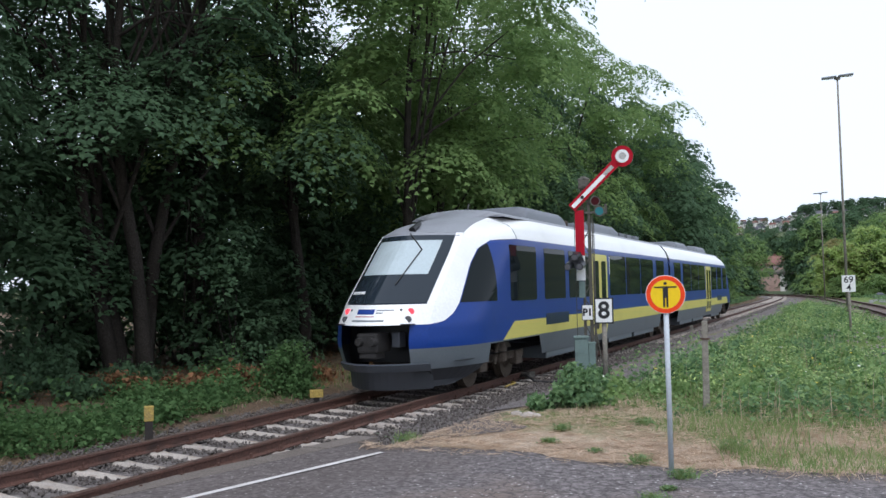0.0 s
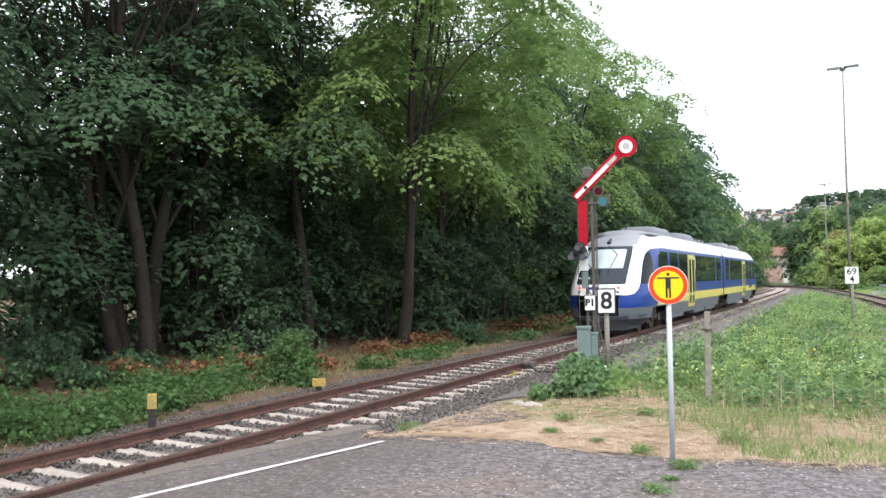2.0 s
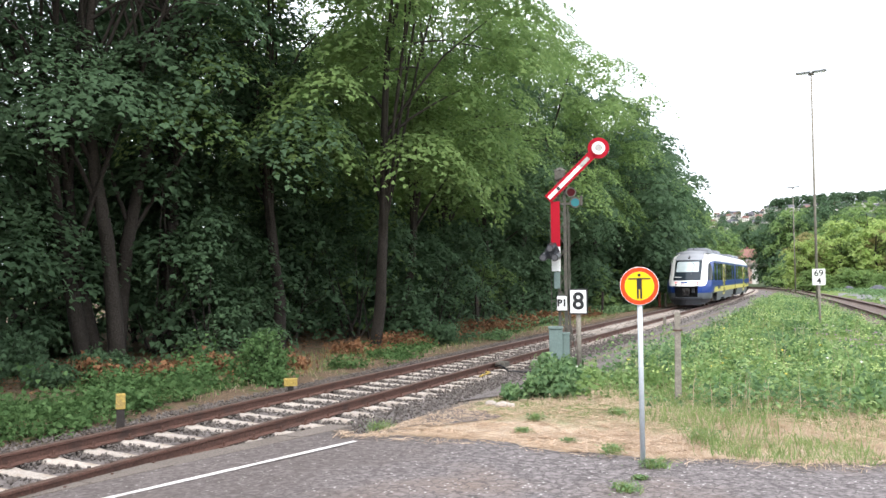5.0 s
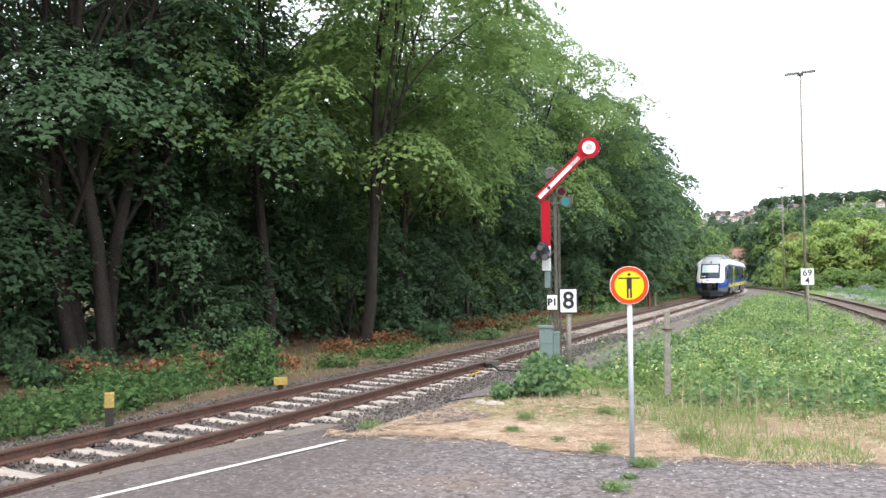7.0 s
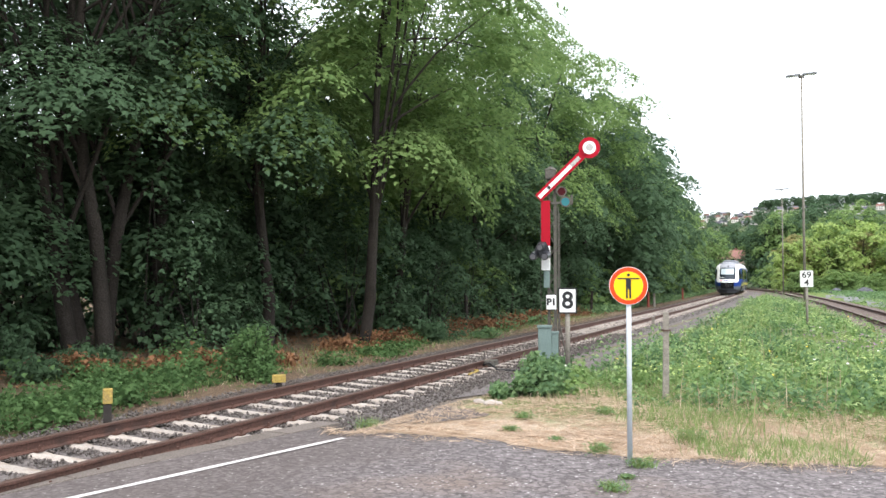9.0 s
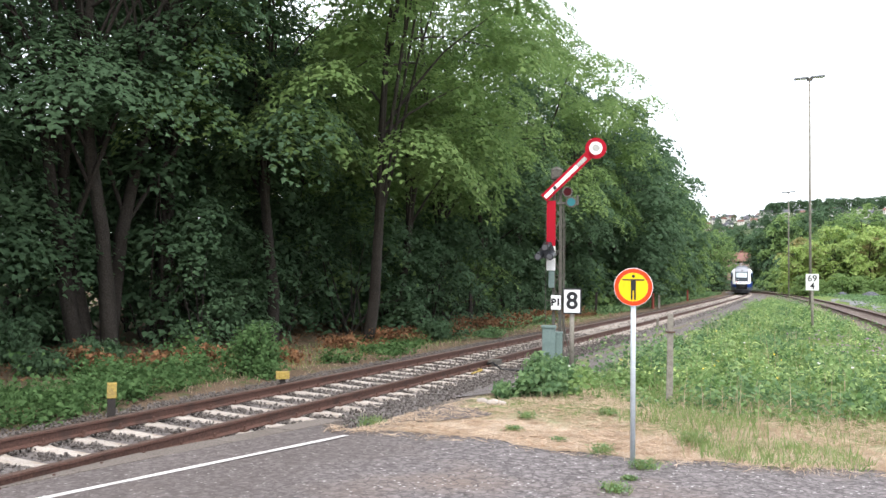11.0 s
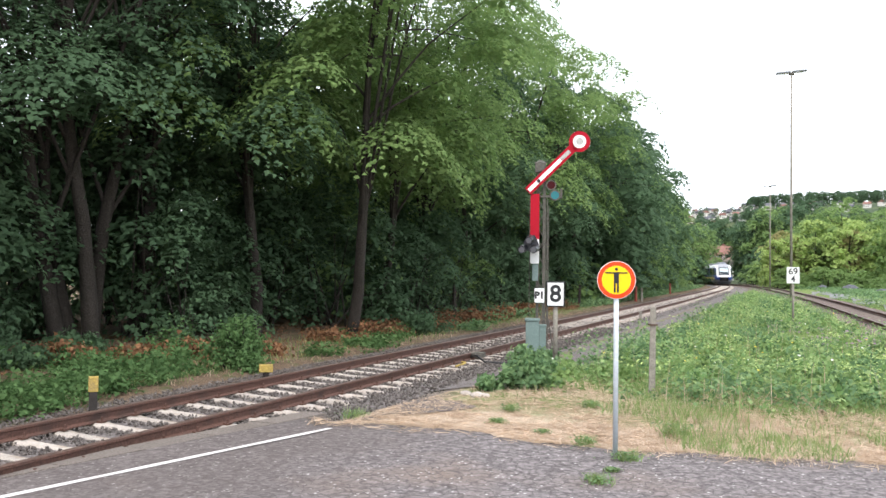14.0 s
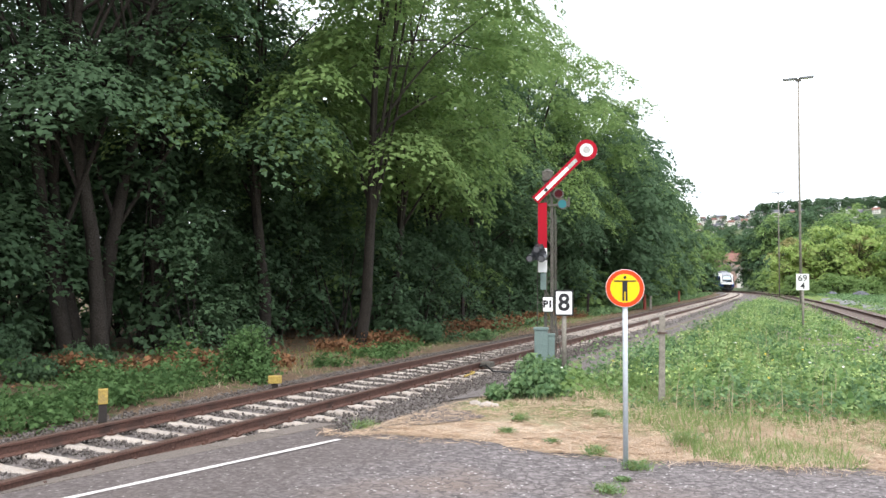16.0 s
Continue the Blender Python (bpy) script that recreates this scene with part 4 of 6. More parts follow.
def make_shrub(seed, height, radius, clumps, per, leaf, material, spread=0.42):
    """Many-stemmed understorey bush, leafy down to the ground."""
    rng_ = np.random.default_rng(seed)
    rr = random.Random(seed)
    t = empty("shrub")
    boughs = []
    for i in range(clumps):
        u = (i + rr.random()) / clumps
        a, d = rr.uniform(0, 2 * math.pi), radius * (1 - 0.6 * u * u) * math.sqrt(rr.random())
        boughs.append((d * math.cos(a), d * math.sin(a), height * (0.06 + 0.9 * u), spread * rr.uniform(0.6, 1.3), math.cos(a), math.sin(a)))
    P, N, C = crown_points(rng_, boughs, per)
    ok = P[:, 2] > 0.05
    V, F = lobed(rng_, P[ok], N[ok], leaf)
    v, f = [], []
    for k in range(9):
        a = Vector((rr.uniform(-.4, .4), rr.uniform(-.4, .4), -0.1))
        b = Vector(C[rr.randrange(len(C))])
        m_ = a.lerp(b, 0.5) + Vector((0, 0, 0.4))
        limb(v, f, [a, a.lerp(m_, 0.6), m_, b], 0.035, 0.008, 6)
    mesh_ob("stem", v, f, BARK, t, smooth=True)
    big_mesh("crown", V, F, material, t)
    return t


TREES = {}
FAN = [[(-0.25, 0, -0.3), (-0.8, 0, 2.7), (-1.25, 0.1, 5.6), (-2.2, 0.2, 7.6), (-3.4, 0.3, 9.6)],
       [(0, 0.3, -0.3), (-0.6, 0.3, 2.7), (-0.65, 0.2, 5.6), (-0.3, 0.3, 9), (0, 0.2, 12.5)],
       [(0.40, -0.2, -0.3), (0.15, -0.2, 2.7), (-0.25, -0.3, 5.2), (-0.1, -0.5, 9), (0.4, -0.6, 12)],
       [(0.35, 0.5, -0.3), (0.6, 0.5, 2.7), (1.0, 0.6, 4.8), (1.6, 0.8, 8), (2.2, 1.0, 11.5)]]
TREES["near"] = [make_tree(11, 15.0, 4.5, 4.0, 0.17, 84, 270, 0.14, LEAF, 0.02, 2, 1.24),
                 make_tree(12, 14.0, 4.3, 2.2, 0.14, 98, 270, 0.14, LEAF, -0.03, 1, 1.20),
                 make_tree(13, 15.5, 4.7, 5.0, 0.16, 96, 260, 0.145, LEAF2, 0.03, 1, 1.24),
                 make_tree(14, 14.5, 4.4, 5.0, 0.17, 52, 260, 0.14, LEAF, 0.0, 4, 1.2, FAN)]
TREES["mid"] = [make_tree(21, 14.0, 4.6, 1.2, 0.17, 96, 58, 0.29, LEAF, 0.0, 1, 1.35),
                make_tree(22, 13.0, 4.4, 1.0, 0.15, 96, 58, 0.29, LEAF2, 0.0, 1, 1.3)]
TREES["far"] = [make_tree(24, 13.5, 4.6, 0.8, 0.18, 76, 42, 0.36, LEAF, 0.0, 1, 1.4),
                make_tree(25, 12.5, 4.4, 0.6, 0.16, 76, 42, 0.36, LEAF2, 0.0, 1, 1.35),
                make_tree(26, 10.5, 4.4, 0.3, 0.14, 72, 42, 0.38, LEAF3, 0.0, 1, 1.3),
                make_tree(28, 10.0, 3.8, 0.6, 0.14, 64, 42, 0.38, LEAF4, 0.0, 1, 1.25)]
TREES["hill"] = [make_tree(27, 14.0, 4.8, 0.2, 0.2, 44, 12, 0.95, LEAF, 0.0, 1, 1.6)]
TREES["shrub"] = [make_shrub(31, 3.6, 1.9, 40, 240, 0.13, LEAF, 0.62), make_shrub(32, 4.4, 2.1, 46, 240, 0.13, LEAF, 0.66), make_shrub(33, 2.6, 1.6, 34, 270, 0.115, LEAF2, 0.55)]
TREES["thicket"] = [make_shrub(35, 3.8, 2.0, 32, 44, 0.30, LEAF, 0.75), make_shrub(36, 3.0, 1.9, 32, 44, 0.30, LEAF2, 0.7)]


def plant(kind, i, x, y, s=1.0, sz=1.0, label="", group="trees beside the line", rot=None, tilt=0.0):
    src = TREES[kind][i]
    z = float(ground_z(np.array(x), np.array(y)) + hills(np.array(float(x)), np.array(float(y))))
    m = Matrix.Translation((x, y, z)) @ Matrix.Rotation(tilt, 4, 'Y') @ Matrix.Rotation(random.uniform(0, 6.28) if rot is None else rot, 4, 'Z') @ Matrix.Diagonal((s, s, s * sz, 1))
    if not src.get("used"):
        src["used"] = 1
        src.matrix_basis = m
        return tagged(src, label, "shrub" if kind in ("shrub", "thicket") else "tree", group)
    t = copy_thing(src, Matrix())
    t.matrix_basis = m
    return tagged(t, label, "shrub" if kind in ("shrub", "thicket") else "tree", group)


# wood along the left of the line, front row then two rows behind
random.seed(5)
FRONT = [(-15.2, 3.0), (-14.6, 5.8), (-15.6, 14.7), (-16.1, 17.5), (-14.6, 20.0), (-12.75, 22.3), (-13.6, 27.5)]
for k, (x, y) in enumerate(FRONT):
    plant("near", (0, 1, 3, 0, 2, 2, 2)[k], x, y, random.uniform(0.92, 1.08), 1.0, "tall dark green maple with dense low foliage", rot=radians(47) if k == 2 else None, tilt=(0.04, -0.09, 0.0, -0.03, -0.05, 0.13, 0.05)[k])
y = 32.5
while y < 150:
    near = y < 50
    plant("near" if near else "mid" if y < 95 else "far", (2 if int(y) % 3 else 1) if near else random.randrange(2),
          track_x(y) - 5.9 - 0.6 * (y < 44) - 0.8 * smooth01(60, 90, y) - 3.5 * smooth01(95, 125, y) + random.uniform(-0.5, 0.5), y,
          random.uniform(0.94, 1.04) if near else random.uniform(0.9, 1.05), 1.0, "tall green broadleaf tree beside the track")
    y += random.uniform(3.9, 5.0)
for row, dx in ((1, -11.0), (2, -15.5), (3, -20.5)):
    last = 115 if row == 1 else 75 if row == 2 else 50
    y = 15.0 if row == 1 else 18.0 if row == 2 else 20.0
    while y < last:
        plant("near" if y < 25 else "mid" if y < 85 else "far", random.randrange(2), track_x(y) + dx + random.uniform(-1.2, 1.2), y, random.uniform(0.88, 1.08) * (0.8 if row == 3 else 1), 0.72 if y < 19.5 else 0.9 if y < 27 else 1.0, "tall dark green broadleaf tree deep in the wood")
        y += random.uniform(5.5, 7.0)
# understorey
y = 17.0
while y < 120:
    plant("shrub" if y < 48 else "thicket", random.randrange(2) if y > 48 or y < 30 else random.choice((0, 1, 2)), track_x(y) - 5.9 - 3.0 * smooth01(95, 115, y) + random.uniform(-0.7, 0.5) - 1.1 * (y < 27), y, random.uniform(0.85, 1.2), 1.0, "dark green understorey shrub at the wood's edge", "understorey shrubs")
    y += random.uniform(1.7, 2.6) if y < 60 else random.uniform(3, 4)
for dx, y0, y1 in ((-9.0, 17, 60), (-11.0, 9.5, 17), (-12.5, 17, 48)):
    y = y0
    while y < y1:
        if not (dx > -10 and 10 < y < 17):
            plant("thicket" if dx < -12 or y > 34 else "shrub", random.randrange(2), track_x(y) + dx + random.uniform(-0.9, 0.9), y, random.uniform(0.95, 1.35), 1.05, "dark green shrub deep in the wood", "understorey shrubs")
        y += random.uniform(2.4, 3.3)
# right side and the far end of the valley
def by_bearing(kind, i, deg, dist, sc, sz, label):
    a = radians(deg)
    return plant(kind, i, dist * math.sin(a), dist * math.cos(a), sc, sz, label)


for k in range(30):
    deg = -1.2 + 8.5 * k / 29 + random.uniform(-0.3, 0.3)
    by_bearing("far", random.choice((2, 2, 2, 1)), deg, 124 + random.uniform(0, 26) - 2.2 * max(0, deg), random.uniform(0.92, 1.12) * float(np.interp(deg, (-1.2, 0.1, 1.8, 5.0, 7.5), (0.58, 0.76, 0.88, 0.86, 0.84))), 1.0, "yellow-green leafy tree beyond the siding")
for deg, dist in ((-0.7, 128), (3.4, 122)):
    by_bearing("far", 3, deg, dist, random.uniform(0.75, 0.9), 1.0, "bronze-green leafy tree beyond the siding")
for k in range(34):
    deg = -0.8 + 9 * k / 33
    by_bearing("thicket", 1, deg, 118 - 2.5 * max(0, deg) + random.uniform(-4, 4), random.uniform(0.55, 1.0), 0.9, "green shrub beyond the siding")
for k in range(34):
    deg = -9 + 11 * k / 33 + random.uniform(-0.2, 0.2)
    gap = -5.6 < deg < -2.9
    by_bearing("far", random.choice((0, 1, 1)), deg, (258 if gap else 172) + random.uniform(0, 22), random.uniform(1.0, 1.25) * (1.2 if gap else 0.86 if deg < -4 else 1), 1.0, "dark green tree at the end of the valley")
for k in range(40):
    deg = -9 + 10.5 * k / 39
    if not -5.8 < deg < -2.6:
        by_bearing("thicket", random.choice((0, 1)), deg, 158 + random.uniform(0, 10), random.uniform(1.2, 1.8), 1.0, "dark green shrub at the end of the valley")


# ---- lineside things ----
def gz(x, y):
    return float(ground_z(np.array(float(x)), np.array(float(y))))


def facing(x, y, z, tx=0.0, ty=0.0):
    """Pose whose -y side looks toward (tx, ty)."""
    return pose(x, y, z, 0, 0, math.degrees(math.atan2(tx - x, -(ty - y))))


def text_mesh(name, body, size, material, parent, m, bold=0.0, label=""):
    """Raised lettering, centred on its pose, readable from -y."""
    cu = bpy.data.curves.new(name, 'FONT')
    cu.body, cu.size, cu.align_x, cu.align_y = body, size, 'CENTER', 'CENTER'
    cu.extrude, cu.offset = 0.002, bold
    cu.resolution_u = 6
    tmp = bpy.data.objects.new(name, cu)
    scene.collection.objects.link(tmp)
    me = bpy.data.meshes.new_from_object(tmp.evaluated_get(bpy.context.evaluated_depsgraph_get()))
    bpy.data.objects.remove(tmp)
    me.materials.clear()
    me.materials.append(material)
    ob = new(name, me)
    ob.parent = parent
    ob.matrix_basis = m @ pose(0, 0, 0, 90, 0, 0)
    return tagged(ob, label)


def disc(bm, x, y, z, r, t, seg=48, r_in=0.0):
    """Upright disc or ring whose face looks along -y."""
    rings = []
    for yy in (y - t / 2, y + t / 2):
        rings.append([[bm.verts.new((x + q * math.cos(2 * math.pi * k / seg), yy, z + q * math.sin(2 * math.pi * k / seg))) for k in range(seg)]
                      for q in ((r, r_in) if r_in else (r,))])
    f, b = rings
    for k in range(seg):
        j = (k + 1) % seg
        bm.faces.new((f[0][k], f[0][j], b[0][j], b[0][k]))
        if r_in:
            bm.faces.new((f[0][k], f[0][j], f[1][j], f[1][k]))
            bm.faces.new((b[0][k], b[0][j], b[1][j], b[1][k]))
            bm.faces.new((f[1][k], f[1][j], b[1][j], b[1][k]))
    if not r_in:
        bm.faces.new(f[0])
        bm.faces.new(b[0])


def disced(*a, **k):
    bm = bmesh.new()
    disc(bm, *a, **k)
    return bm


def no_entry_sign():
    z0 = -0.08
    s = empty("no_passage_sign", facing(-1.74, 8.77, z0), "round yellow sign with red rim and black figure on steel pole", "sign")
    zc = 1.765 - z0
    pole = tubed((0, 0.035, 0), (0, 0.035, zc + 0.12), 0.027, seg=18)
    part("pole", pole, GALV, s, "pale galvanised steel pole", smooth=True)
    part("back_plate", disced(0, 0.0, zc, 0.199, 0.006), SIGWHITE, s, "white edge of the sign plate")
    part("rim", disced(0, -0.005, zc, 0.193, 0.006, r_in=0.150), SIGNRED, s, "orange-red rim")
    part("face", disced(0, -0.0045, zc, 0.149, 0.004), SIGNYELLOW, s, "yellow face")
    fig = bmesh.new()
    disc(fig, 0, -0.009, zc + 0.113, 0.016, 0.003, 20)
    box(fig, 0, -0.009, zc + 0.075, 0.225, 0.003, 0.014)
    box(fig, 0, -0.0105, zc + 0.02, 0.052, 0.003, 0.11)
    for sx in (-1, 1):
        box(fig, sx * 0.0165, -0.0105, zc - 0.08, 0.019, 0.003, 0.10)
    part("pictogram", fig, SIGBLACK, s, "black standing pictogram with outstretched bars")
    br = bmesh.new()
    for dz in (-0.09, 0.09):
        box(br, 0, 0.03, zc + dz, 0.08, 0.05, 0.025, 0.004)
    part("bracket", br, GALV, s)
    return s


def board_on_post(name, x, y, w, h, zc, lines, size, border, label, post_r, z0, rim=0.022):
    s = empty(name, facing(x, y, z0), label, "sign")
    zc -= z0
    part("post", tubed((0, post_r + 0.008, 0), (0, post_r + 0.008, zc + 0.02), post_r, post_r * 0.95, seg=12), POSTCON, s, "weathered grey post", smooth=True)
    part("board", boxed(0, 0, zc, w, 0.012, h, bevel=0.004), SIGBLACK if border else GALV, s)
    part("board_face", boxed(0, -0.006, zc, w - 2 * rim, 0.008, h - 2 * rim), SIGWHITE, s, "white face")
    for txt, dz in lines:
        text_mesh("digit", txt, size, SIGBLACK, s, pose(0, -0.012, zc + dz), 0.011 if size > 0.4 else 0.003)
    return s


def semaphore():
    """Mechanical stop signal with its wing raised."""
    x, y = -5.24, 17.94
    z0 = -0.1
    s = empty("semaphore_signal", facing(x, y, z0), "mechanical semaphore signal with raised red and white wing", "railway signal")
    H_ = 4.12 - z0
    # lattice mast: two channels joined by lacing
    for sx in (-0.085, 0.085):
        m_ = bmesh.new()
        box(m_, sx, 0, H_ / 2, 0.035, 0.12, H_, 0.004)
        box(m_, sx * 0.75, -0.05, H_ / 2, 0.05, 0.012, H_)
        part("mast_channel", m_, MASTGREY, s)
    k, z = 0, 0.25
    while z < H_ - 0.35:
        lc = bmesh.new()
        a = 1 if k % 2 else -1
        tube(lc, (-0.085 * a, -0.06, z), (0.085 * a, -0.06, z + 0.3), 0.012, seg=6)
        part("lacing_bar", lc, MASTGREY, s)
        z += 0.3
        k += 1
    cap = bmesh.new()
    box(cap, -0.02, 0, H_ + 0.02, 0.24, 0.22, 0.22, 0.02)
    box(cap, -0.02, -0.115, H_ + 0.0, 0.10, 0.02, 0.09)
    tube(cap, (-0.02, 0, H_ + 0.13), (-0.02, 0, H_ + 0.20), 0.15, 0.02, seg=4)
    part("mast_head", cap, MASTGREY, s, "weathered mast head casting")
    part("mast_foot", boxed(0, 0, 0.10, 0.45, 0.42, 0.24, bevel=0.02), POSTCON, s)
    # wing: turned about its pivot
    wing = empty("wing")
    wing.parent = s
    wing.matrix_basis = pose(-0.06, -0.16, 3.83 - z0, 0, -44.5, 0)
    bm = bmesh.new()
    box(bm, 0.42, 0, 0, 1.50, 0.012, 0.196, 0.004)
    disc(bm, 1.24, 0, 0, 0.232, 0.012, 40)
    part("wing_blade", bm, SIGRED, wing, "red wing blade with round end")
    part("wing_stripe", boxed(0.19, -0.008, 0, 0.98, 0.008, 0.084), SIGWHITE, wing, "white stripe")
    part("wing_stripe", boxed(0.815, -0.008, 0, 0.25, 0.008, 0.084), OLDWHITE, wing, "worn white stripe")
    part("wing_disc", disced(1.24, -0.008, 0, 0.145, 0.008, 36), SIGWHITE, wing, "white disc")
    part("wing_reflector", disced(1.245, -0.013, 0.0, 0.078, 0.006, 20), OLDWHITE, wing, "grey worn reflector")
    pv_ = bmesh.new()
    tube(pv_, (0, -0.03, 0), (0, 0.14, 0), 0.04, seg=12)
    part("pivot", pv_, SIGBLACK, wing)
    # mast board
    zt = 3.55 - z0
    part("mast_board_red", boxed(-0.135, -0.12, zt - 0.50, 0.195, 0.010, 1.0, bevel=0.003), SIGRED, s, "red half of the mast board")
    part("mast_board_white", boxed(-0.135, -0.12, zt - 1.27, 0.195, 0.010, 0.54, bevel=0.003), SIGWHITE, s, "white half of the mast board")
    # spectacles
    for px, pz, r, m_, lab in ((0.215, 3.745, 0.115, REDLENS, "dark red signal lens"), (0.30, 3.52, 0.118, GREENLENS, "blue-green signal lens")):
        sp = part("spectacle", disced(px, -0.10, pz - z0, r, 0.07, 32, r_in=r * 0.76), MASTGREY, s)
        part("lens", disced(px, -0.11, pz - z0, r * 0.77, 0.03, 28), m_, sp, lab)
    part("lens_arm", boxed(0.16, -0.07, 3.74 - z0, 0.20, 0.03, 0.05), MASTGREY, s)
    part("lens_arm", boxed(0.14, -0.07, 3.50 - z0, 0.32, 0.03, 0.05), MASTGREY, s)
    part("lens_shield", boxed(0.44, -0.07, 3.56 - z0, 0.05, 0.10, 0.22, bevel=0.01), MASTGREY, s)
    # triangular three-light head
    zl = 2.42 - z0
    hd = bmesh.new()
    vs = [hd.verts.new((px, py, zl + pz)) for py in (-0.34, -0.20) for px, pz in ((-0.40, -0.14), (-0.04, -0.14), (-0.05, 0.02), (-0.13, 0.21), (-0.29, 0.21), (-0.40, -0.02))]
    hd.faces.new(vs[:6])
    hd.faces.new(vs[6:])
    for k in range(6):
        hd.faces.new((vs[k], vs[(k + 1) % 6], vs[6 + (k + 1) % 6], vs[6 + k]))
    head = part("light_head", hd, LAMPDARK, s, "dark grey triangular three-light head")
    for px, pz in ((-0.21, 0.13), (-0.36, -0.07), (-0.11, -0.07)):
        hb = bmesh.new()
        tube(hb, (px, -0.33, zl + pz), (px - 0.05, -0.60, zl + pz - 0.05), 0.088, 0.078, seg=16)
        part("lamp_hood", hb, LAMPDARK, head)
        part("lamp_glass", tubed((px - 0.0505, -0.603, zl + pz - 0.0505), (px - 0.052, -0.612, zl + pz - 0.052), 0.062, seg=16), LENS, head, "dull unlit lamp glass")
    part("relay_box", boxed(-0.12, -0.12, 1.81 - z0, 0.13, 0.10, 0.36, bevel=0.01), BOXGREEN, s)
    # signal name plate
    part("name_plate_border", boxed(-0.02, -0.144, 1.31 - z0, 0.240, 0.008, 0.340, bevel=0.003), SIGBLACK, s)
    p = part("name_plate", boxed(-0.02, -0.15, 1.31 - z0, 0.215, 0.008, 0.315, bevel=0.003), SIGWHITE, s, "white plate with black letters")
    text_mesh("letter", "P1", 0.205, SIGBLACK, p, pose(-0.02, -0.157, 1.31 - z0), 0.010)
    # rods and cables
    for px, py, z1, r in ((0.135, -0.04, 3.45, 0.013), (0.165, 0.02, 3.3, 0.009), (0.045, -0.075, 3.0, 0.012), (-0.245, -0.09, 3.55, 0.007), (0.10, 0.09, 3.5, 0.010)):
        part("pull_rod", tubed((px, py, 0.05), (px * 1.02, py, z1 - z0), r, seg=6), MASTGREY, s)
    st = bmesh.new()
    tube(st, (0.32, 0.0, 0.05), (0.12, 0.0, 1.15), 0.015, seg=6)
    part("stay", st, MASTGREY, s)
    for k in range(5):
        rg = bmesh.new()
        tube(rg, (-0.25, -0.02, 0.9 + k * 0.55), (0.17, -0.02, 0.9 + k * 0.55), 0.010, seg=6)
        part("climbing_rung", rg, MASTGREY, s)
    return s


def cable_cabinet():
    s = empty("cable_cabinet", facing(-5.33, 17.72, -0.15), "grey-green steel cable cabinet at the signal foot", "cabinet")
    part("body", boxed(-0.02, 0, 0.47, 0.29, 0.30, 0.86, bevel=0.015), BOXGREEN, s)
    part("lid", boxed(-0.02, 0, 0.93, 0.33, 0.34, 0.055, bevel=0.015), BOXGREEN, s)
    part("side_housing", boxed(0.20, 0.06, 0.40, 0.15, 0.26, 0.76, bevel=0.015), BOXGREEN, s)
    part("side_lid", boxed(0.20, 0.06, 0.80, 0.18, 0.29, 0.04, bevel=0.01), BOXGREEN, s)
    part("hinge_strip", boxed(-0.02, -0.155, 0.60, 0.27, 0.012, 0.02), BOXGREEN, s)
    return s


REDLENS = glass("red_lens", (0.05, 0.006, 0.008), 0.08)
GREENLENS = glow("green_lens", (0.004, 0.12, 0.14), 0.25)
LAMPDARK = paint("lamp_head_slate", (0.018, 0.020, 0.026), 0.32)
OLDWHITE = mat("worn_white_enamel", (0.42, 0.42, 0.40), 0.5, 0.25, 22, 80, 0.1, tint=(0.2, 0.2, 0.2))
no_entry_sign()
semaphore()
cable_cabinet()
board_on_post("speed_board", -4.48, 16.42, 0.375, 0.515, 1.385, [("8", -0.005)], 0.47, True, "white board with black border and number 8", 0.05, -0.12, 0.028)
board_on_post("kilometre_board", -0.12, 30.0, 0.40, 0.54, 1.80, [("69", 0.12), ("4", -0.135)], 0.29, False, "white distance board with black numbers 69 and 4", 0.04, -0.1, 0.006)


def concrete_post(x, y, h, w, label, lean=0.0, material=None):
    s = empty("fence_post", pose(x, y, gz(x, y) - 0.08, 0, lean, random.uniform(0, 90)), label, "post")
    bm = bmesh.new()
    box(bm, 0, 0, h / 2, w, w, h, w * 0.14)
    for v in bm.verts:
        k = 1 - 0.18 * v.co.z / h
        v.co.x *= k
        v.co.y *= k
    part("shaft", bm, material or POSTCON, s)
    bn = bmesh.new()
    tube(bn, (0, 0, h * 0.80), (0, 0, h * 0.815), w * 0.70, seg=12)
    part("wire_band", bn, RUST, s)
    return s


concrete_post(-2.05, 13.12, 1.42, 0.105, "weathered grey concrete post standing in the grass", 0.6)
for x, y, h in ((-12.4, 30.5, 1.5), (-13.1, 38.0, 1.5), (-11.2, 46.0, 1.4)):
    concrete_post(x, y, h, 0.14, "old brown wooden post before the wood", random.uniform(-4, 4), BARK)
REDPOST = mat("faded_marker_red", (0.24, 0.055, 0.04), 0.8, 0.2, 5, 40, 0.3)
for x, y, h, m_, lab in ((-10.0, 57.0, 1.1, REDPOST, "red marker post beside the track"), (-9.85, 58.5, 1.0, POSTCON, "short grey concrete post"),
                         (-10.75, 79.0, 1.1, REDPOST, "red marker post beside the track"), (-6.2, 36.5, 0.5, POSTCON, "low grey marker stone beside the rail")):
    concrete_post(x, y, h, 0.15, lab, 0, m_)


def yellow_marker(x, y, h, w, yellow, label):
    s = empty("track_marker", facing(x, y, gz(x, y) - 0.05), label, "marker")
    part("stake", boxed(0, 0, (h - yellow) / 2, w * 0.85, w * 0.8, h - yellow, bevel=0.008), SOOT, s, "dark sooty stake")
    part("cap", boxed(0, 0, h - yellow / 2, w, w, yellow, bevel=0.012), MARKYELLOW, s, "faded yellow cap")
    return s


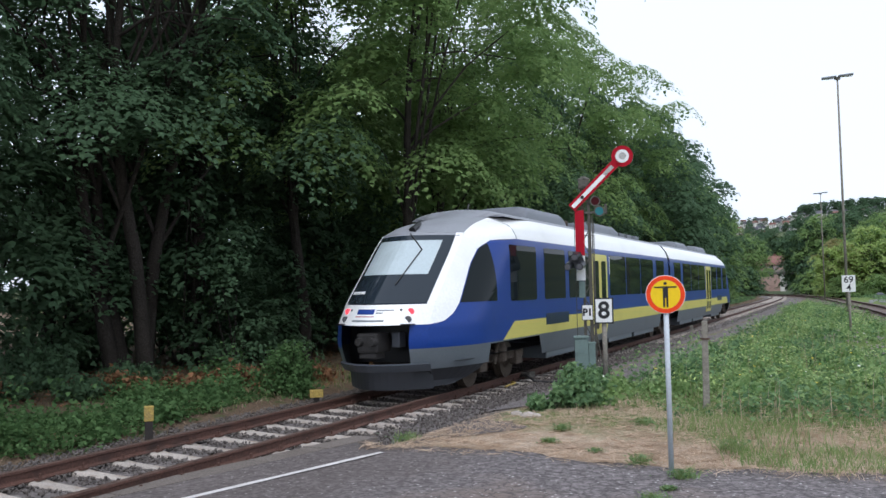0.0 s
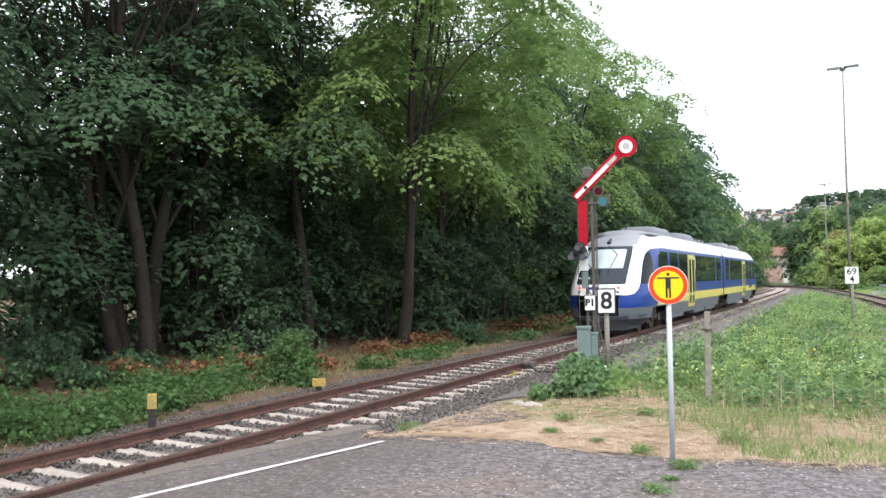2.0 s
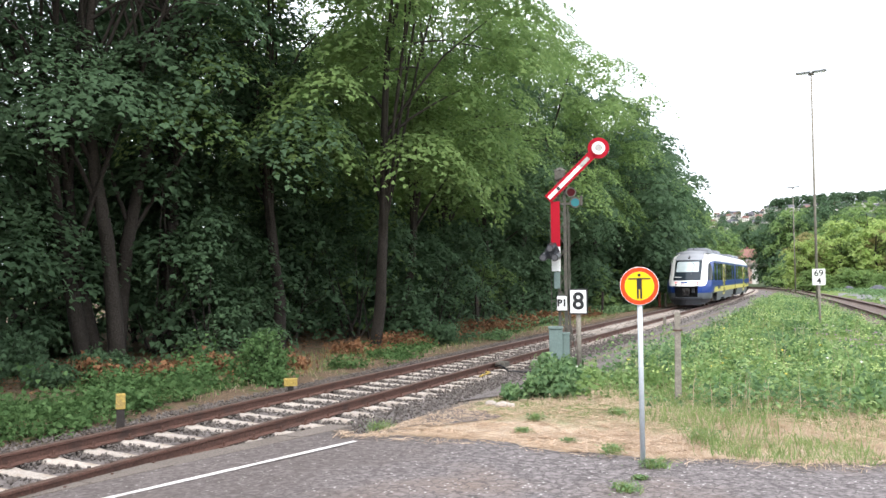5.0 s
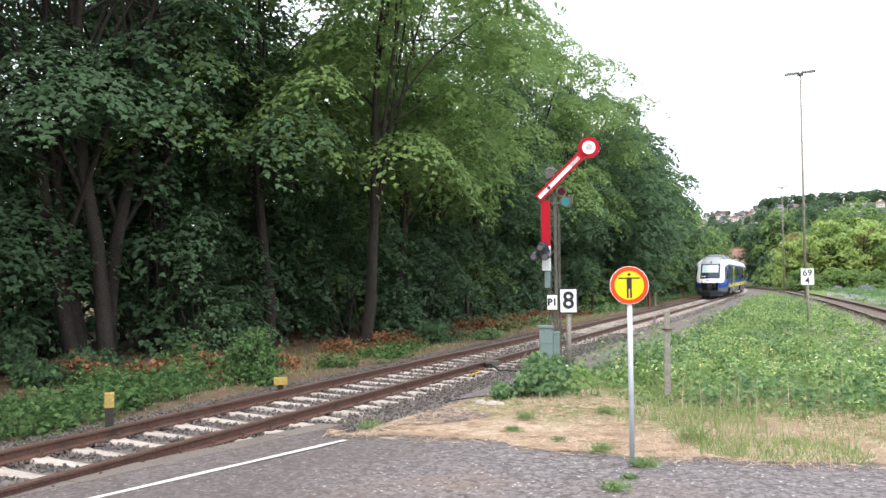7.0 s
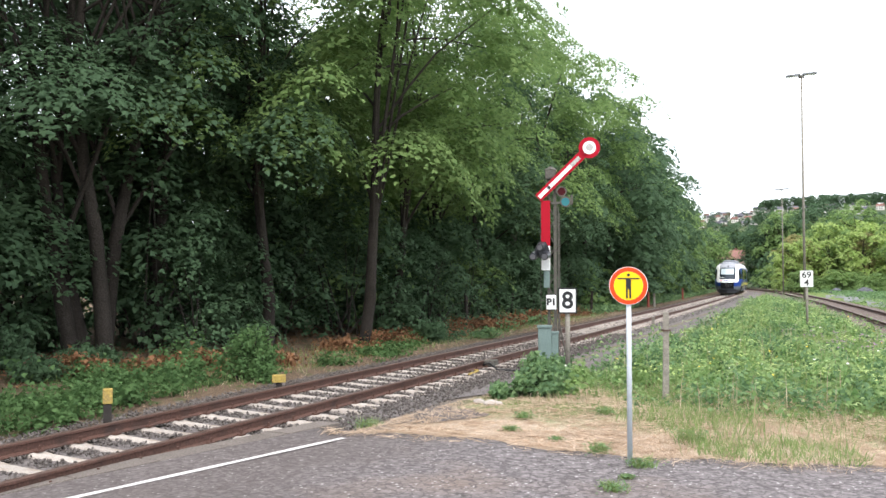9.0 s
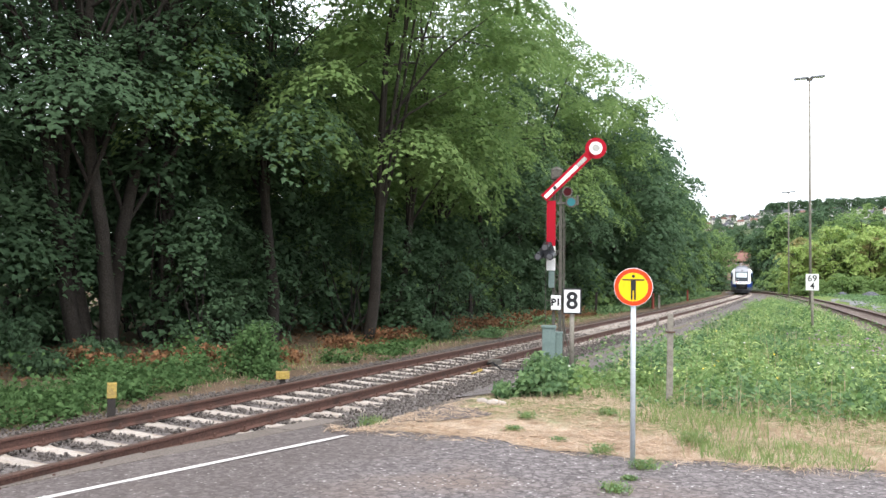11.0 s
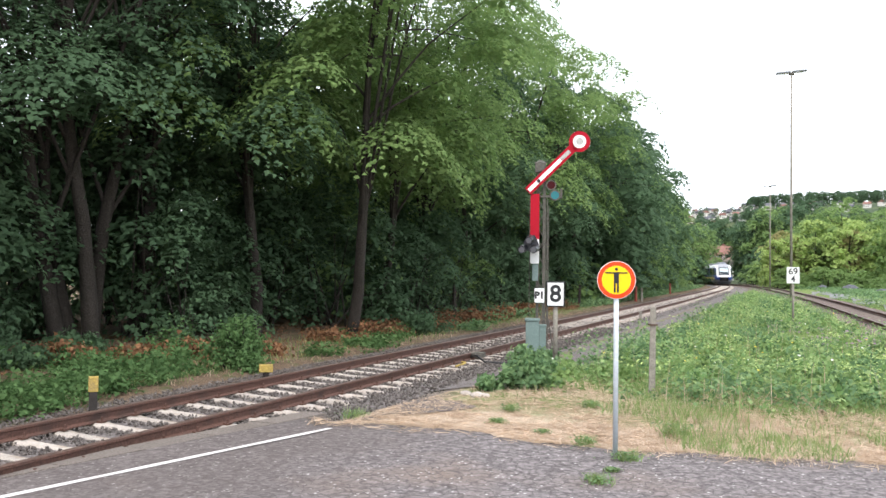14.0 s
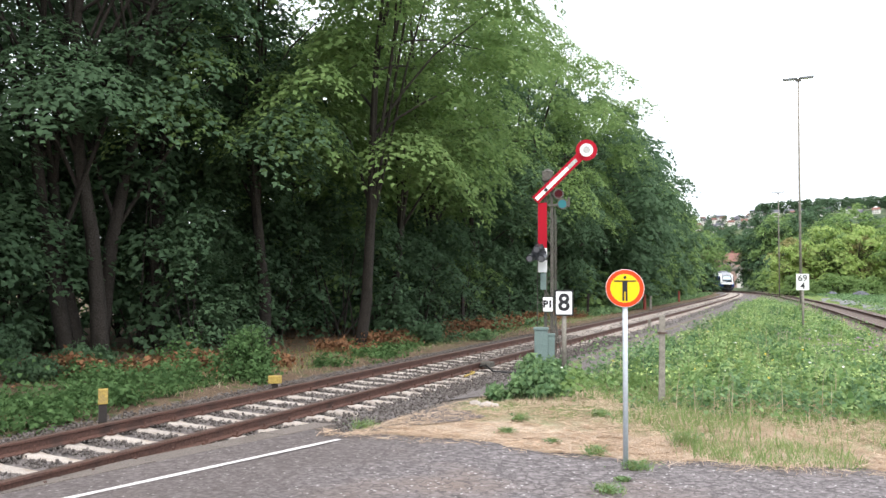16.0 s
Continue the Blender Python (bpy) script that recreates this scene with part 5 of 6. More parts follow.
SOOT = mat("sooty_wood", (0.035, 0.03, 0.028), 0.9, 0.3, 9, 60, 0.5)
yellow_marker(-8.66, 8.52, 0.68, 0.125, 0.20, "dark stake with faded yellow painted top")
low = empty("yellow_block_marker", facing(-8.9, 12.82, -0.28), "low yellow block on a short dark foot", "marker")
part("foot", boxed(0, 0, 0.10, 0.10, 0.10, 0.24), SOOT, low)
part("block", boxed(0, 0, 0.30, 0.245, 0.17, 0.135, bevel=0.012), MARKYELLOW, low, "yellow painted block")


def lamp_mast(x, y, h):
    s = empty("yard_lamp", pose(x, y, gz(x, y) - 0.1, 0, 0, 8), "tall thin grey mast with twin-arm yard lamp", "street lamp", "yard lamps")
    part("mast", tubed((0, 0, 0), (0, 0, h), 0.08, 0.045, seg=12), POSTCON, s, smooth=True)
    part("hub", boxed(0, 0, h + 0.03, 0.3, 0.16, 0.16, bevel=0.03), MASTGREY, s)
    for sx in (-1, 1):
        bm = bmesh.new()
        box(bm, sx * 0.42, 0, h + 0.13 + sx * 0.03, 0.74, 0.26, 0.11, 0.03, Matrix.Rotation(radians(-3.5), 4, 'Y'))
        a = part("luminaire", bm, LUMI, s, "flat grey lamp housing")
        part("diffuser", boxed(sx * 0.45, 0, h + 0.065 + sx * 0.03, 0.52, 0.2, 0.02), SIGWHITE, a)
    part("service_door", boxed(0, -0.08, 0.9, 0.1, 0.03, 0.4, bevel=0.005), MASTGREY, s)
    return s


LUMI = paint("luminaire_grey", (0.14, 0.15, 0.16), 0.5)
lamp_mast(-0.30, 50.0, 13.0)
lamp_mast(-3.05, 110.0, 12.9)


PALESTONE = mat("pale_gravel", (0.17, 0.175, 0.20), 0.95, 0.25, 6, 60, 0.3, island=1.0, tint=(0.10, 0.105, 0.12))


def gravel_heap(x, y, r, h, seed, label):
    def spots(rng_, n):
        a, q = rng_.uniform(0, 2 * math.pi, n), np.sqrt(rng_.random(n))
        z = h * (1 - q ** 1.6) * (0.8 + 0.3 * np.sin(2 * a + seed) * q) + float(gz(x, y)) + 0.02
        return np.stack([x + r * q * np.cos(a), y + r * q * np.sin(a) * 0.8, z], -1)
    return tagged(stones("gravel_heap", 1500, spots, (0.06, 0.13), label, seed, PALESTONE), label, "gravel heap")


gravel_heap(2.7, 106.0, 0.75, 0.6, 31, "heap of pale grey gravel by the siding")
gravel_heap(5.4, 102.0, 1.05, 0.8, 32, "heap of pale grey gravel by the siding")
gravel_heap(7.6, 90.0, 0.9, 0.5, 33, "heap of pale grey gravel by the siding")


def bridge():
    b = empty("road_bridge", pose(0, 0, 0), "grey concrete road bridge over the railway", "bridge")
    y = 235.0
    part("deck", boxed(-25, y, 4.55, 110, 7, 0.7, bevel=0.05), MASTGREY, b)
    part("parapet", boxed(-25, y - 3.4, 5.1, 110, 0.2, 0.5, bevel=0.03), POSTCON, b)
    for x in (-60, -34, -16.2, 6):
        part("pier", boxed(x, y, 1.9, 1.2, 6, 4.6, bevel=0.05), PALEWALL, b, "pale pier")
    for k in range(12):
        part("rail_post", boxed(-60 + k * 6, y - 3.4, 5.75, 0.08, 0.08, 0.8), GALV, b)
    part("handrail", boxed(-25, y - 3.4, 6.1, 84, 0.06, 0.06), GALV, b)
    return b


PALEWALL = mat("pale_render", (0.62, 0.60, 0.56), 0.9, 0.12, 0.5, 8, 0.2, obj=0.15)
ROOFRED = mat("clay_roof_tiles", (0.20, 0.105, 0.085), 0.85, 0.25, 0.8, 9, 0.4, obj=0.3)
ROOFDARK = mat("slate_roof", (0.10, 0.10, 0.115), 0.8, 0.25, 0.8, 9, 0.4, obj=0.3)
bridge()


def house(w, d, h, roof, label, wall=None):
    s = empty("house", label=label, category="house", group="houses on the hillside")
    part("wall", boxed(0, 0, h / 2 - 3, w, d, h + 6, bevel=0.05), wall or PALEWALL, s, "pinkish rendered wall" if wall else "pale rendered wall")
    bm = bmesh.new()
    o, rh = 0.5, w * 0.36
    vs = [bm.verts.new(p) for p in ((-w / 2 - o, -d / 2 - o, h - 0.2), (w / 2 + o, -d / 2 - o, h - 0.2), (w / 2 + o, d / 2 + o, h - 0.2), (-w / 2 - o, d / 2 + o, h - 0.2),
                                    (-w / 2 - o, 0, h + rh), (w / 2 + o, 0, h + rh))]
    for f in ((0, 1, 5, 4), (2, 3, 4, 5), (0, 4, 3), (1, 2, 5), (0, 3, 2, 1)):
        bm.faces.new([vs[i] for i in f])
    part("roof", bm, roof, s)
    n = 3
    for fl in range(2):
        for k in range(n):
            x = -w / 2 + w * (k + 0.5) / n
            wd = part("window", boxed(x, -d / 2 - 0.03, 1.2 + fl * 2.3, 1.0, 0.1, 1.1), DARKGLASS, s)
    part("chimney", boxed(w * 0.2, 0.6, h + rh * 0.9, 0.7, 0.7, 1.6), ROOFRED, s)
    return s


random.seed(17)
protos = [house(8, 8, 4.6, ROOFRED, "pale house with red tiled roof on the hillside"), house(10, 8, 5.2, ROOFDARK, "pale house with dark roof on the hillside"),
          house(7, 9, 4.6, ROOFDARK, "small pale house with dark roof on the hillside")]


def hill_spot(px_bearing, dist):
    x, y = dist * math.sin(px_bearing), dist * math.cos(px_bearing)
    return x, y, float(ground_z(np.array(x), np.array(y)) + hills(np.array(x), np.array(y)))


placed = []
used = set()
for k in range(74):
    if k < 50:
        b = radians(random.uniform(-8.4, -2.4))
        d = random.uniform(1000, 1500)
    elif k < 68:
        b = radians(random.uniform(-2.8, 5.5))
        d = random.uniform(1170, 1240)
    else:
        b = radians(random.uniform(0, 3))
        d = random.uniform(1080, 1160)
    x, y, z = hill_spot(b, d)
    i = random.randrange(3)
    m = pose(x, y, z, 0, 0, random.choice((0, 90, 20, -25)) + random.uniform(-12, 12))
    if i not in used:
        used.add(i)
        protos[i].matrix_basis = m
    else:
        copy_thing(protos[i], m)
PINKWALL = mat("pink_render", (0.36, 0.25, 0.21), 0.9, 0.12, 0.5, 8, 0.2)
by_bridge = house(6.5, 6, 4.0, ROOFRED, "pinkish house with red roof behind the bridge", PINKWALL)
by_bridge.matrix_basis = pose(-20.5, 250, 3.2, 0, 0, 10)
copy_thing(by_bridge, pose(-29.5, 252, 3.0, 0, 0, -8))
# woods on the hill
for k in range(225):
    b = radians(random.uniform(-2.9, 8.5) if k < 165 else random.uniform(-8.5, -2))
    x, y, z = hill_spot(b, random.uniform(1260, 1370) if k < 140 else random.uniform(960, 1150) if k < 165 else random.uniform(950, 1450))
    plant("hill", 0, x, y, random.uniform(1.1, 1.6) * (1 if k < 165 else 0.7), 0.75, "dark tree on the distant hill", "trees on the hill")


# ---- low growth ----
def blades(rng_, P, height, width, lean=0.5):
    """Upright grass blades: two-part tapering strips."""
    n = len(P)
    a = rng_.uniform(0, 2 * math.pi, n)
    d = np.stack([np.cos(a), np.sin(a), np.zeros(n)], -1)
    b = rng_.uniform(0, 2 * math.pi, n)
    t = np.stack([np.cos(b), np.sin(b), np.zeros(n)], -1)
    h = (rng_.uniform(0.5, 1.2, n) * height)[:, None]
    w = (rng_.uniform(0.6, 1.3, n) * width)[:, None]
    ln = rng_.uniform(0.1, 1.0, n)[:, None] * lean * h
    up = np.array([0, 0, 1.0])
    mid = P + up * h * 0.6 + t * ln * 0.35
    top = P + up * h * 0.95 + t * ln
    V = np.stack([P - d * w, P + d * w, mid + d * w * 0.7, top, mid - d * w * 0.7], 1).reshape(-1, 3)
    k = (np.arange(n) * 5)[:, None, None]
    return V, (k + np.array([[(0, 1, 2), (0, 2, 4), (4, 2, 3)]])).reshape(-1, 3)


def scatter(rng_, n, x0, x1, y0, y1, power=1.0, mask=None):
    y = y0 + (y1 - y0) * rng_.random(n) ** power
    x = rng_.uniform(x0, x1, n)
    P = np.stack([x, y, ground_z(x, y)], -1)
    if mask is not None:
        P = P[mask(P, rng_)]
    return P


def patchy(P, scale, seed, lo):
    """Uneven cover: a smooth pseudo-noise of the place."""
    x, y = P[:, 0] * scale + seed, P[:, 1] * scale - seed
    v = np.sin(1.3 * x + 0.7 * y) + np.sin(2.1 * y - 1.1 * x + 1.7) + np.sin(3.3 * x + 2.9 * y + 0.4) * 0.7
    return v > lo


UMBEL = mat("umbel_yellow_green", (0.58, 0.66, 0.26), 0.7, 0.2, 0.5, 9, 0, island=1.0, tint=(0.42, 0.55, 0.2), translucent=0.4)
PALEHERB = mat("herb_yellowish", (0.36, 0.46, 0.20), 0.7, 0.3, 0.5, 9, 0, island=1.0, tint=(0.15, 0.27, 0.09), translucent=0.45)
RG = np.random.default_rng(77)


def right_of_line(P, r):
    tx = np.interp(P[:, 1], KY, KX)
    sx = spline([0, 20, 38, 68, 101, 130, 160, 200, 260], [6.0, 4.8, 3.5, 1.3, -1.9, -5.6, -11.5, -24, -50], np.clip(P[:, 1], 0, 259))
    ok = (P[:, 0] - tx > 3.1 + 0.3 * np.sin(P[:, 1]) + 0.75 * smooth01(14.5, 17, P[:, 1]) * (1 - smooth01(40, 70, P[:, 1]))) & ((P[:, 1] < 18) | (P[:, 0] < sx - 1.9) | (P[:, 0] > sx + 1.9))
    near_edge = P[:, 1] - 9.9 - 2.7 * (1 - smooth01(-3.2, -1.0, P[:, 0])) - 0.5 * np.sin(P[:, 0] * 2.1)
    return ok & (r.random(len(P)) < smooth01(-0.6, 2.6, near_edge))


def meadow():
    P = scatter(RG, 56000, -5.2, 7.0, 9.4, 60, 2.1, right_of_line)
    P = P[(P[:, 1] > 14) | patchy(P, 0.9, 6.0, -0.5) | (RG.random(len(P)) < 0.3)]
    V, F = blades(RG, P, 0.19, 0.0055, 1.0)
    tagged(big_mesh("grass", V, F, GRASS), "green and yellowing meadow grass", "grass", kind="stuff")
    P = scatter(RG, 12500, -5.2, 7.0, 9.2, 14.5, 1.0, lambda P, r: right_of_line(P - np.array([0, -1.1, 0]), r))
    V, F = blades(RG, P, 0.13, 0.0035, 1.2)
    tagged(big_mesh("dry_grass", V, F, STRAW), "dry straw-coloured grass", "grass", kind="stuff")
    P = scatter(RG, 30000, -2.4, 7.5, 9.3, 14.5, 1.0, lambda P, r: patchy(P, 1.3, 0.7, 0.0) & (P[:, 1] > 9.55 - 0.3 * r.random(len(P)) + 1.6 * (1 - smooth01(-2.0, -0.9, P[:, 0]))))
    V, F = blades(RG, P, 0.12, 0.005, 1.4)
    tagged(big_mesh("fresh_grass", V, F, GRASS), "fresh green grass growing through the straw", "grass", kind="stuff")
    # leafy herbs in mounds
    C = scatter(RG, 6800, -5.0, 7.5, 11.0, 75, 1.7, right_of_line)
    C = C[patchy(C, 0.8, 3.1, -0.7) & (C[:, 1] - 12.4 > RG.uniform(-1.0, 1.2, len(C)))]
    hgt = RG.uniform(0.08, 0.34, len(C)) * (0.7 + 0.5 * smooth01(12, 17, C[:, 1])) * np.where(patchy(C, 0.45, 7.7, 0.5), 2.0, 0.6) * (1 + 0.35 * np.exp(-((C[:, 1] - 14.6) / 1.1) ** 2))
    cnt = 20
    idx = np.repeat(np.arange(len(C)), cnt)
    u = RG.random(len(idx))
    P = C[idx] + RG.normal(0, 1, (len(idx), 3)) * np.array([0.13, 0.13, 0.02])
    P[:, 2] += hgt[idx] * u
    N = RG.normal(0, 0.5, (len(idx), 3)) + np.array([0, 0, 1.0])
    light = patchy(P, 0.6, 2.2, -0.7) ^ (RG.random(len(P)) < 0.12)
    V, F = lobed(RG, P[~light], N[~light], 0.085, 0.35)
    tagged(big_mesh("meadow_herbs", V, F, HERB), "fresh green leafy herbs and nettles", "herbs", kind="stuff")
    V, F = lobed(RG, P[light], N[light], 0.075, 0.35)
    tagged(big_mesh("yellowish_herbs", V, F, PALEHERB), "yellowish green leafy herbs", "herbs", kind="stuff")
    # taller leafy clumps that stand out of the meadow
    C = scatter(RG, 620, -4.4, 7.0, 12.6, 48, 1.5, right_of_line)
    C = C[patchy(C, 0.7, 9.3, -0.2)]
    kind_ = RG.random(len(C))
    for lo, hi, m_, lab in ((0, 0.45, HERB, "fresh green leafy clumps in the meadow"), (0.45, 0.8, PALEHERB, "yellowish green leafy clumps in the meadow"), (0.8, 1.01, LEAF2, "dark green leafy clumps in the meadow")):
        Q = C[(kind_ >= lo) & (kind_ < hi)]
        r_, h_ = RG.uniform(0.16, 0.40, len(Q)), RG.uniform(0.25, 0.62, len(Q))
        i = np.repeat(np.arange(len(Q)), 80)
        a, q = RG.uniform(0, 2 * math.pi, len(i)), np.sqrt(RG.random(len(i)))
        P = Q[i] + np.stack([r_[i] * q * np.cos(a), r_[i] * q * np.sin(a), h_[i] * (1 - q ** 2.2) * RG.uniform(0.55, 1.08, len(i))], -1)
        N = np.stack([q * np.cos(a), q * np.sin(a), np.full(len(i), 0.7)], -1) + RG.normal(0, 0.35, (len(i), 3))
        V, F = lobed(RG, P, N, 0.085, 0.35)
        tagged(big_mesh("herb_clumps", V, F, m_), lab, "herbs", kind="stuff")
    # pale flower heads over the herbs
    C = scatter(RG, 1700, -4.6, 7.0, 12.8, 60, 1.5, right_of_line)
    C = C[patchy(C, 0.55, 1.9, -0.1)]
    i = np.repeat(np.arange(len(C)), 14)
    P = C[i] + RG.normal(0, 1, (len(i), 3)) * np.array([0.10, 0.10, 0.03])
    P[:, 2] += RG.uniform(0.24, 0.42, len(C))[i]
    V, F = leaves(RG, P, np.tile(np.array([0, 0, 1.0]), (len(P), 1)), 0.045)
    tagged(big_mesh("umbels", V, F, UMBEL), "pale yellow-green flower heads in the meadow", "flowers", kind="stuff")
    # tall thin stalks with seed heads
    S = scatter(RG, 800, -4.6, 7.0, 11.5, 45, 1.6, right_of_line)
    V, F = blades(RG, S, 0.62, 0.004, 0.25)
    tagged(big_mesh("stalks", V, F, STRAW), "thin dry seed stalks above the grass", "grass", kind="stuff")
    # mown straw lying at the platform end
    P = scatter(RG, 42000, -6.0, 5.0, 8.95, 13.8, 1.25, lambda P, r: (P[:, 0] > -5.7 + 0.25 * np.maximum(0, P[:, 1] - 10)) & (P[:, 1] > np.array([edge_y(float(v)) for v in P[:, 0]]) - 0.10 - 0.5 * r.random(len(P)) ** 5))
    P = P[patchy(P, 1.4, 2.6, -0.5) | (RG.random(len(P)) < 0.45)]
    a = RG.uniform(0, math.pi, len(P))
    L, W = RG.uniform(0.03, 0.11, len(P)), RG.uniform(0.002, 0.005, len(P))
    d = np.stack([np.cos(a), np.sin(a), RG.normal(0, 0.12, len(P))], -1)
    e = np.stack([-np.sin(a), np.cos(a), RG.normal(0, 0.3, len(P))], -1)
    P[:, 2] = np.where(P[:, 1] < np.array([edge_y(float(v)) for v in P[:, 0]]), PZ + 0.006, P[:, 2]) + RG.uniform(0.005, 0.03, len(P))
    V = np.stack([P - d * L[:, None] - e * W[:, None], P + d * L[:, None] - e * W[:, None], P + d * L[:, None] + e * W[:, None], P - d * L[:, None] + e * W[:, None]], 1).reshape(-1, 3)
    tagged(big_mesh("mown_straw", V, np.arange(len(P) * 4).reshape(-1, 4), STRAW), "dry mown straw lying on the ground", "straw", kind="stuff")
    # small flowers
    for name, c, n, lab in (("yellow_flowers", (0.75, 0.55, 0.05), 22, "scattered yellow flowers"), ("mauve_flowers", (0.27, 0.18, 0.23), 380, "faded mauve flower heads"), ("white_flowers", (0.7, 0.7, 0.65), 14, "scattered white flowers")):
        P = scatter(RG, n * 3, -4.5, 6.5, 12, 40, 1.4, right_of_line)
        if name == "mauve_flowers":
            P = P[(np.hypot((P[:, 0] - 1.6) / 1.8, (P[:, 1] - 20.5) / 1.6) < 1) | (np.hypot((P[:, 0] + 0.3) / 0.4, (P[:, 1] - 24) / 0.7) < 1)]
            P = np.repeat(P, 6, 0) + RG.normal(0, 0.06, (len(P) * 6, 3))
        P[:, 2] += RG.uniform(0.3, 0.55, len(P))
        V, F = leaves(RG, P, np.tile(np.array([0, -0.4, 1.0]), (len(P), 1)), 0.05)
        tagged(big_mesh(name, V, F, mat(name + "_petals", c, 0.7, 0.2, 3, 20, 0)), lab, "flowers", kind="stuff")


meadow()
av, af = [(-5.1, 10.75, gz(-5.1, 10.75) + 0.02)], []
for k in range(40):
    a = 2 * math.pi * k / 40
    r = 1 + 0.18 * math.sin(3 * a + 1) + 0.10 * math.sin(7 * a)
    x, y = -5.1 + 0.72 * r * math.cos(a) + 0.25 * math.sin(a), 10.75 + 0.95 * r * math.sin(a)
    av.append((x, y, gz(x, y) + 0.012))
for k in range(40):
    af.append((0, 1 + k, 1 + (k + 1) % 40))
tagged(mesh_ob("asphalt_patch", av, af, ASPHALT), "bare worn asphalt patch in the straw", "pavement", kind="structure")


def bush(x, y, r, h, n, leaf, material, label, seed, name="bush", category="bush", up=0.5):
    """Low leafy plant with stems."""
    g = np.random.default_rng(seed)
    b = empty(name, pose(x, y, gz(x, y)), label, category)
    v, f = [], []
    tips = []
    for k in range(max(8, n // 70)):
        a, q = g.uniform(0, 6.28), r * math.sqrt(g.random())
        top = Vector((q * math.cos(a), q * math.sin(a), h * (1 - 0.55 * (q / r) ** 2) * g.uniform(0.7, 1.08)))
        root = Vector((top.x * 0.35, top.y * 0.35, -0.05))
        mid = root.lerp(top, 0.5) + Vector((0, 0, h * 0.1))
        limb(v, f, [root, mid, top], 0.008 + 0.006 * h, 0.003, 5)
        tips.append((root, mid, top))
    mesh_ob("stem", v, f, BARK if material is not BROWNLEAF else BROWNLEAF, b)
    T = np.array([[list(p) for p in t] for t in tips])
    i = g.integers(0, len(T), n)
    u = np.clip(g.random(n) ** 0.7, 0, 1)[:, None]
    P = T[i, 0] * (1 - u) ** 2 + 2 * T[i, 1] * u * (1 - u) + T[i, 2] * u * u + g.normal(0, 0.10 * r + 0.03, (n, 3)) * np.array([1, 1, 0.6])
    P[:, 2] = np.maximum(P[:, 2], 0.03)
    N = g.normal(0, 0.4, (n, 3)) + np.array([0, 0, up])
    N[:, :2] += P[:, :2] / max(r, 0.1) * 0.5
    V, F = lobed(g, P, N, leaf * 1.1, 0.35)
    big_mesh("foliage", V, F, material, b)
    return b


bush(-4.55, 12.75, 0.26, 0.26, 600, 0.085, HERB, "low bramble shoots in the straw", 40)
bush(-3.98, 13.0, 0.44, 0.50, 1900, 0.085, HERB, "dense bramble bush with broad green leaves", 41)
bush(-4.45, 14.6, 0.5, 0.60, 1500, 0.09, HERB, "green bramble growing at the signal foot", 42)
bush(-4.85, 17.0, 0.35, 0.35, 800, 0.08, HERB, "green bramble growing at the signal foot", 43)
bush(-10.4, 13.95, 0.62, 1.12, 2300, 0.075, VERGE, "fresh green upright shrub beside the track", 44)
bush(-10.8, 24.2, 0.9, 0.8, 2200, 0.085, LEAF, "low dark green shrub beside the track", 45)
bush(-9.8, 26.0, 0.6, 0.35, 900, 0.07, HERB, "low green herbs beside the track", 46)
for k, (x, y, r, h) in enumerate(((-14.6, 10.6, 0.8, 0.7), (-15.4, 12.0, 0.9, 0.9), (-16.6, 13.2, 0.9, 1.1), (-14.2, 13.4, 0.7, 0.6), (-17.6, 15.0, 0.9, 1.2), (-13.6, 11.6, 0.7, 0.5))):
    bush(x, y, r, h, 1500, 0.085, LEAF, "dark green undergrowth under the trees", 150 + k)
for k, (x, y, r, h) in enumerate(((-1.62, 8.75, 0.17, 0.11), (-1.68, 7.70, 0.13, 0.09), (-1.66, 8.2, 0.07, 0.04), (-2.18, 9.28, 0.15, 0.13), (-2.80, 9.75, 0.08, 0.06), (-3.5, 10.1, 0.1, 0.08),
                                  (-5.55, 10.1, 0.25, 0.16), (-3.6, 10.9, 0.12, 0.12), (-2.6, 11.4, 0.16, 0.12), (-1.3, 10.2, 0.22, 0.2))):
    g_ = np.random.default_rng(60 + k)
    t_ = empty("weed_tuft", pose(x, y, PZ if y < 9.0 else gz(x, y)), "green weed tuft in a crack of the asphalt" if y < 9.0 else "green grass tuft in dry straw", "weed")
    P = g_.normal(0, r * 0.4, (130, 3)) * np.array([1, 1, 0])
    V, F = blades(g_, P, h, 0.004, 1.3)
    tagged(big_mesh("grass", V, F, GRASS, t_), kind="stuff")
    P = g_.normal(0, r * 0.55, (120, 3)) * np.array([1, 1, 0.0])
    P[:, 2] = g_.uniform(0.01, h * 0.8, 120)
    V, F = leaves(g_, P, np.tile(np.array([0, 0, 1.0]), (120, 1)), 0.035)
    tagged(big_mesh("foliage", V, F, HERB, t_), kind="stuff")


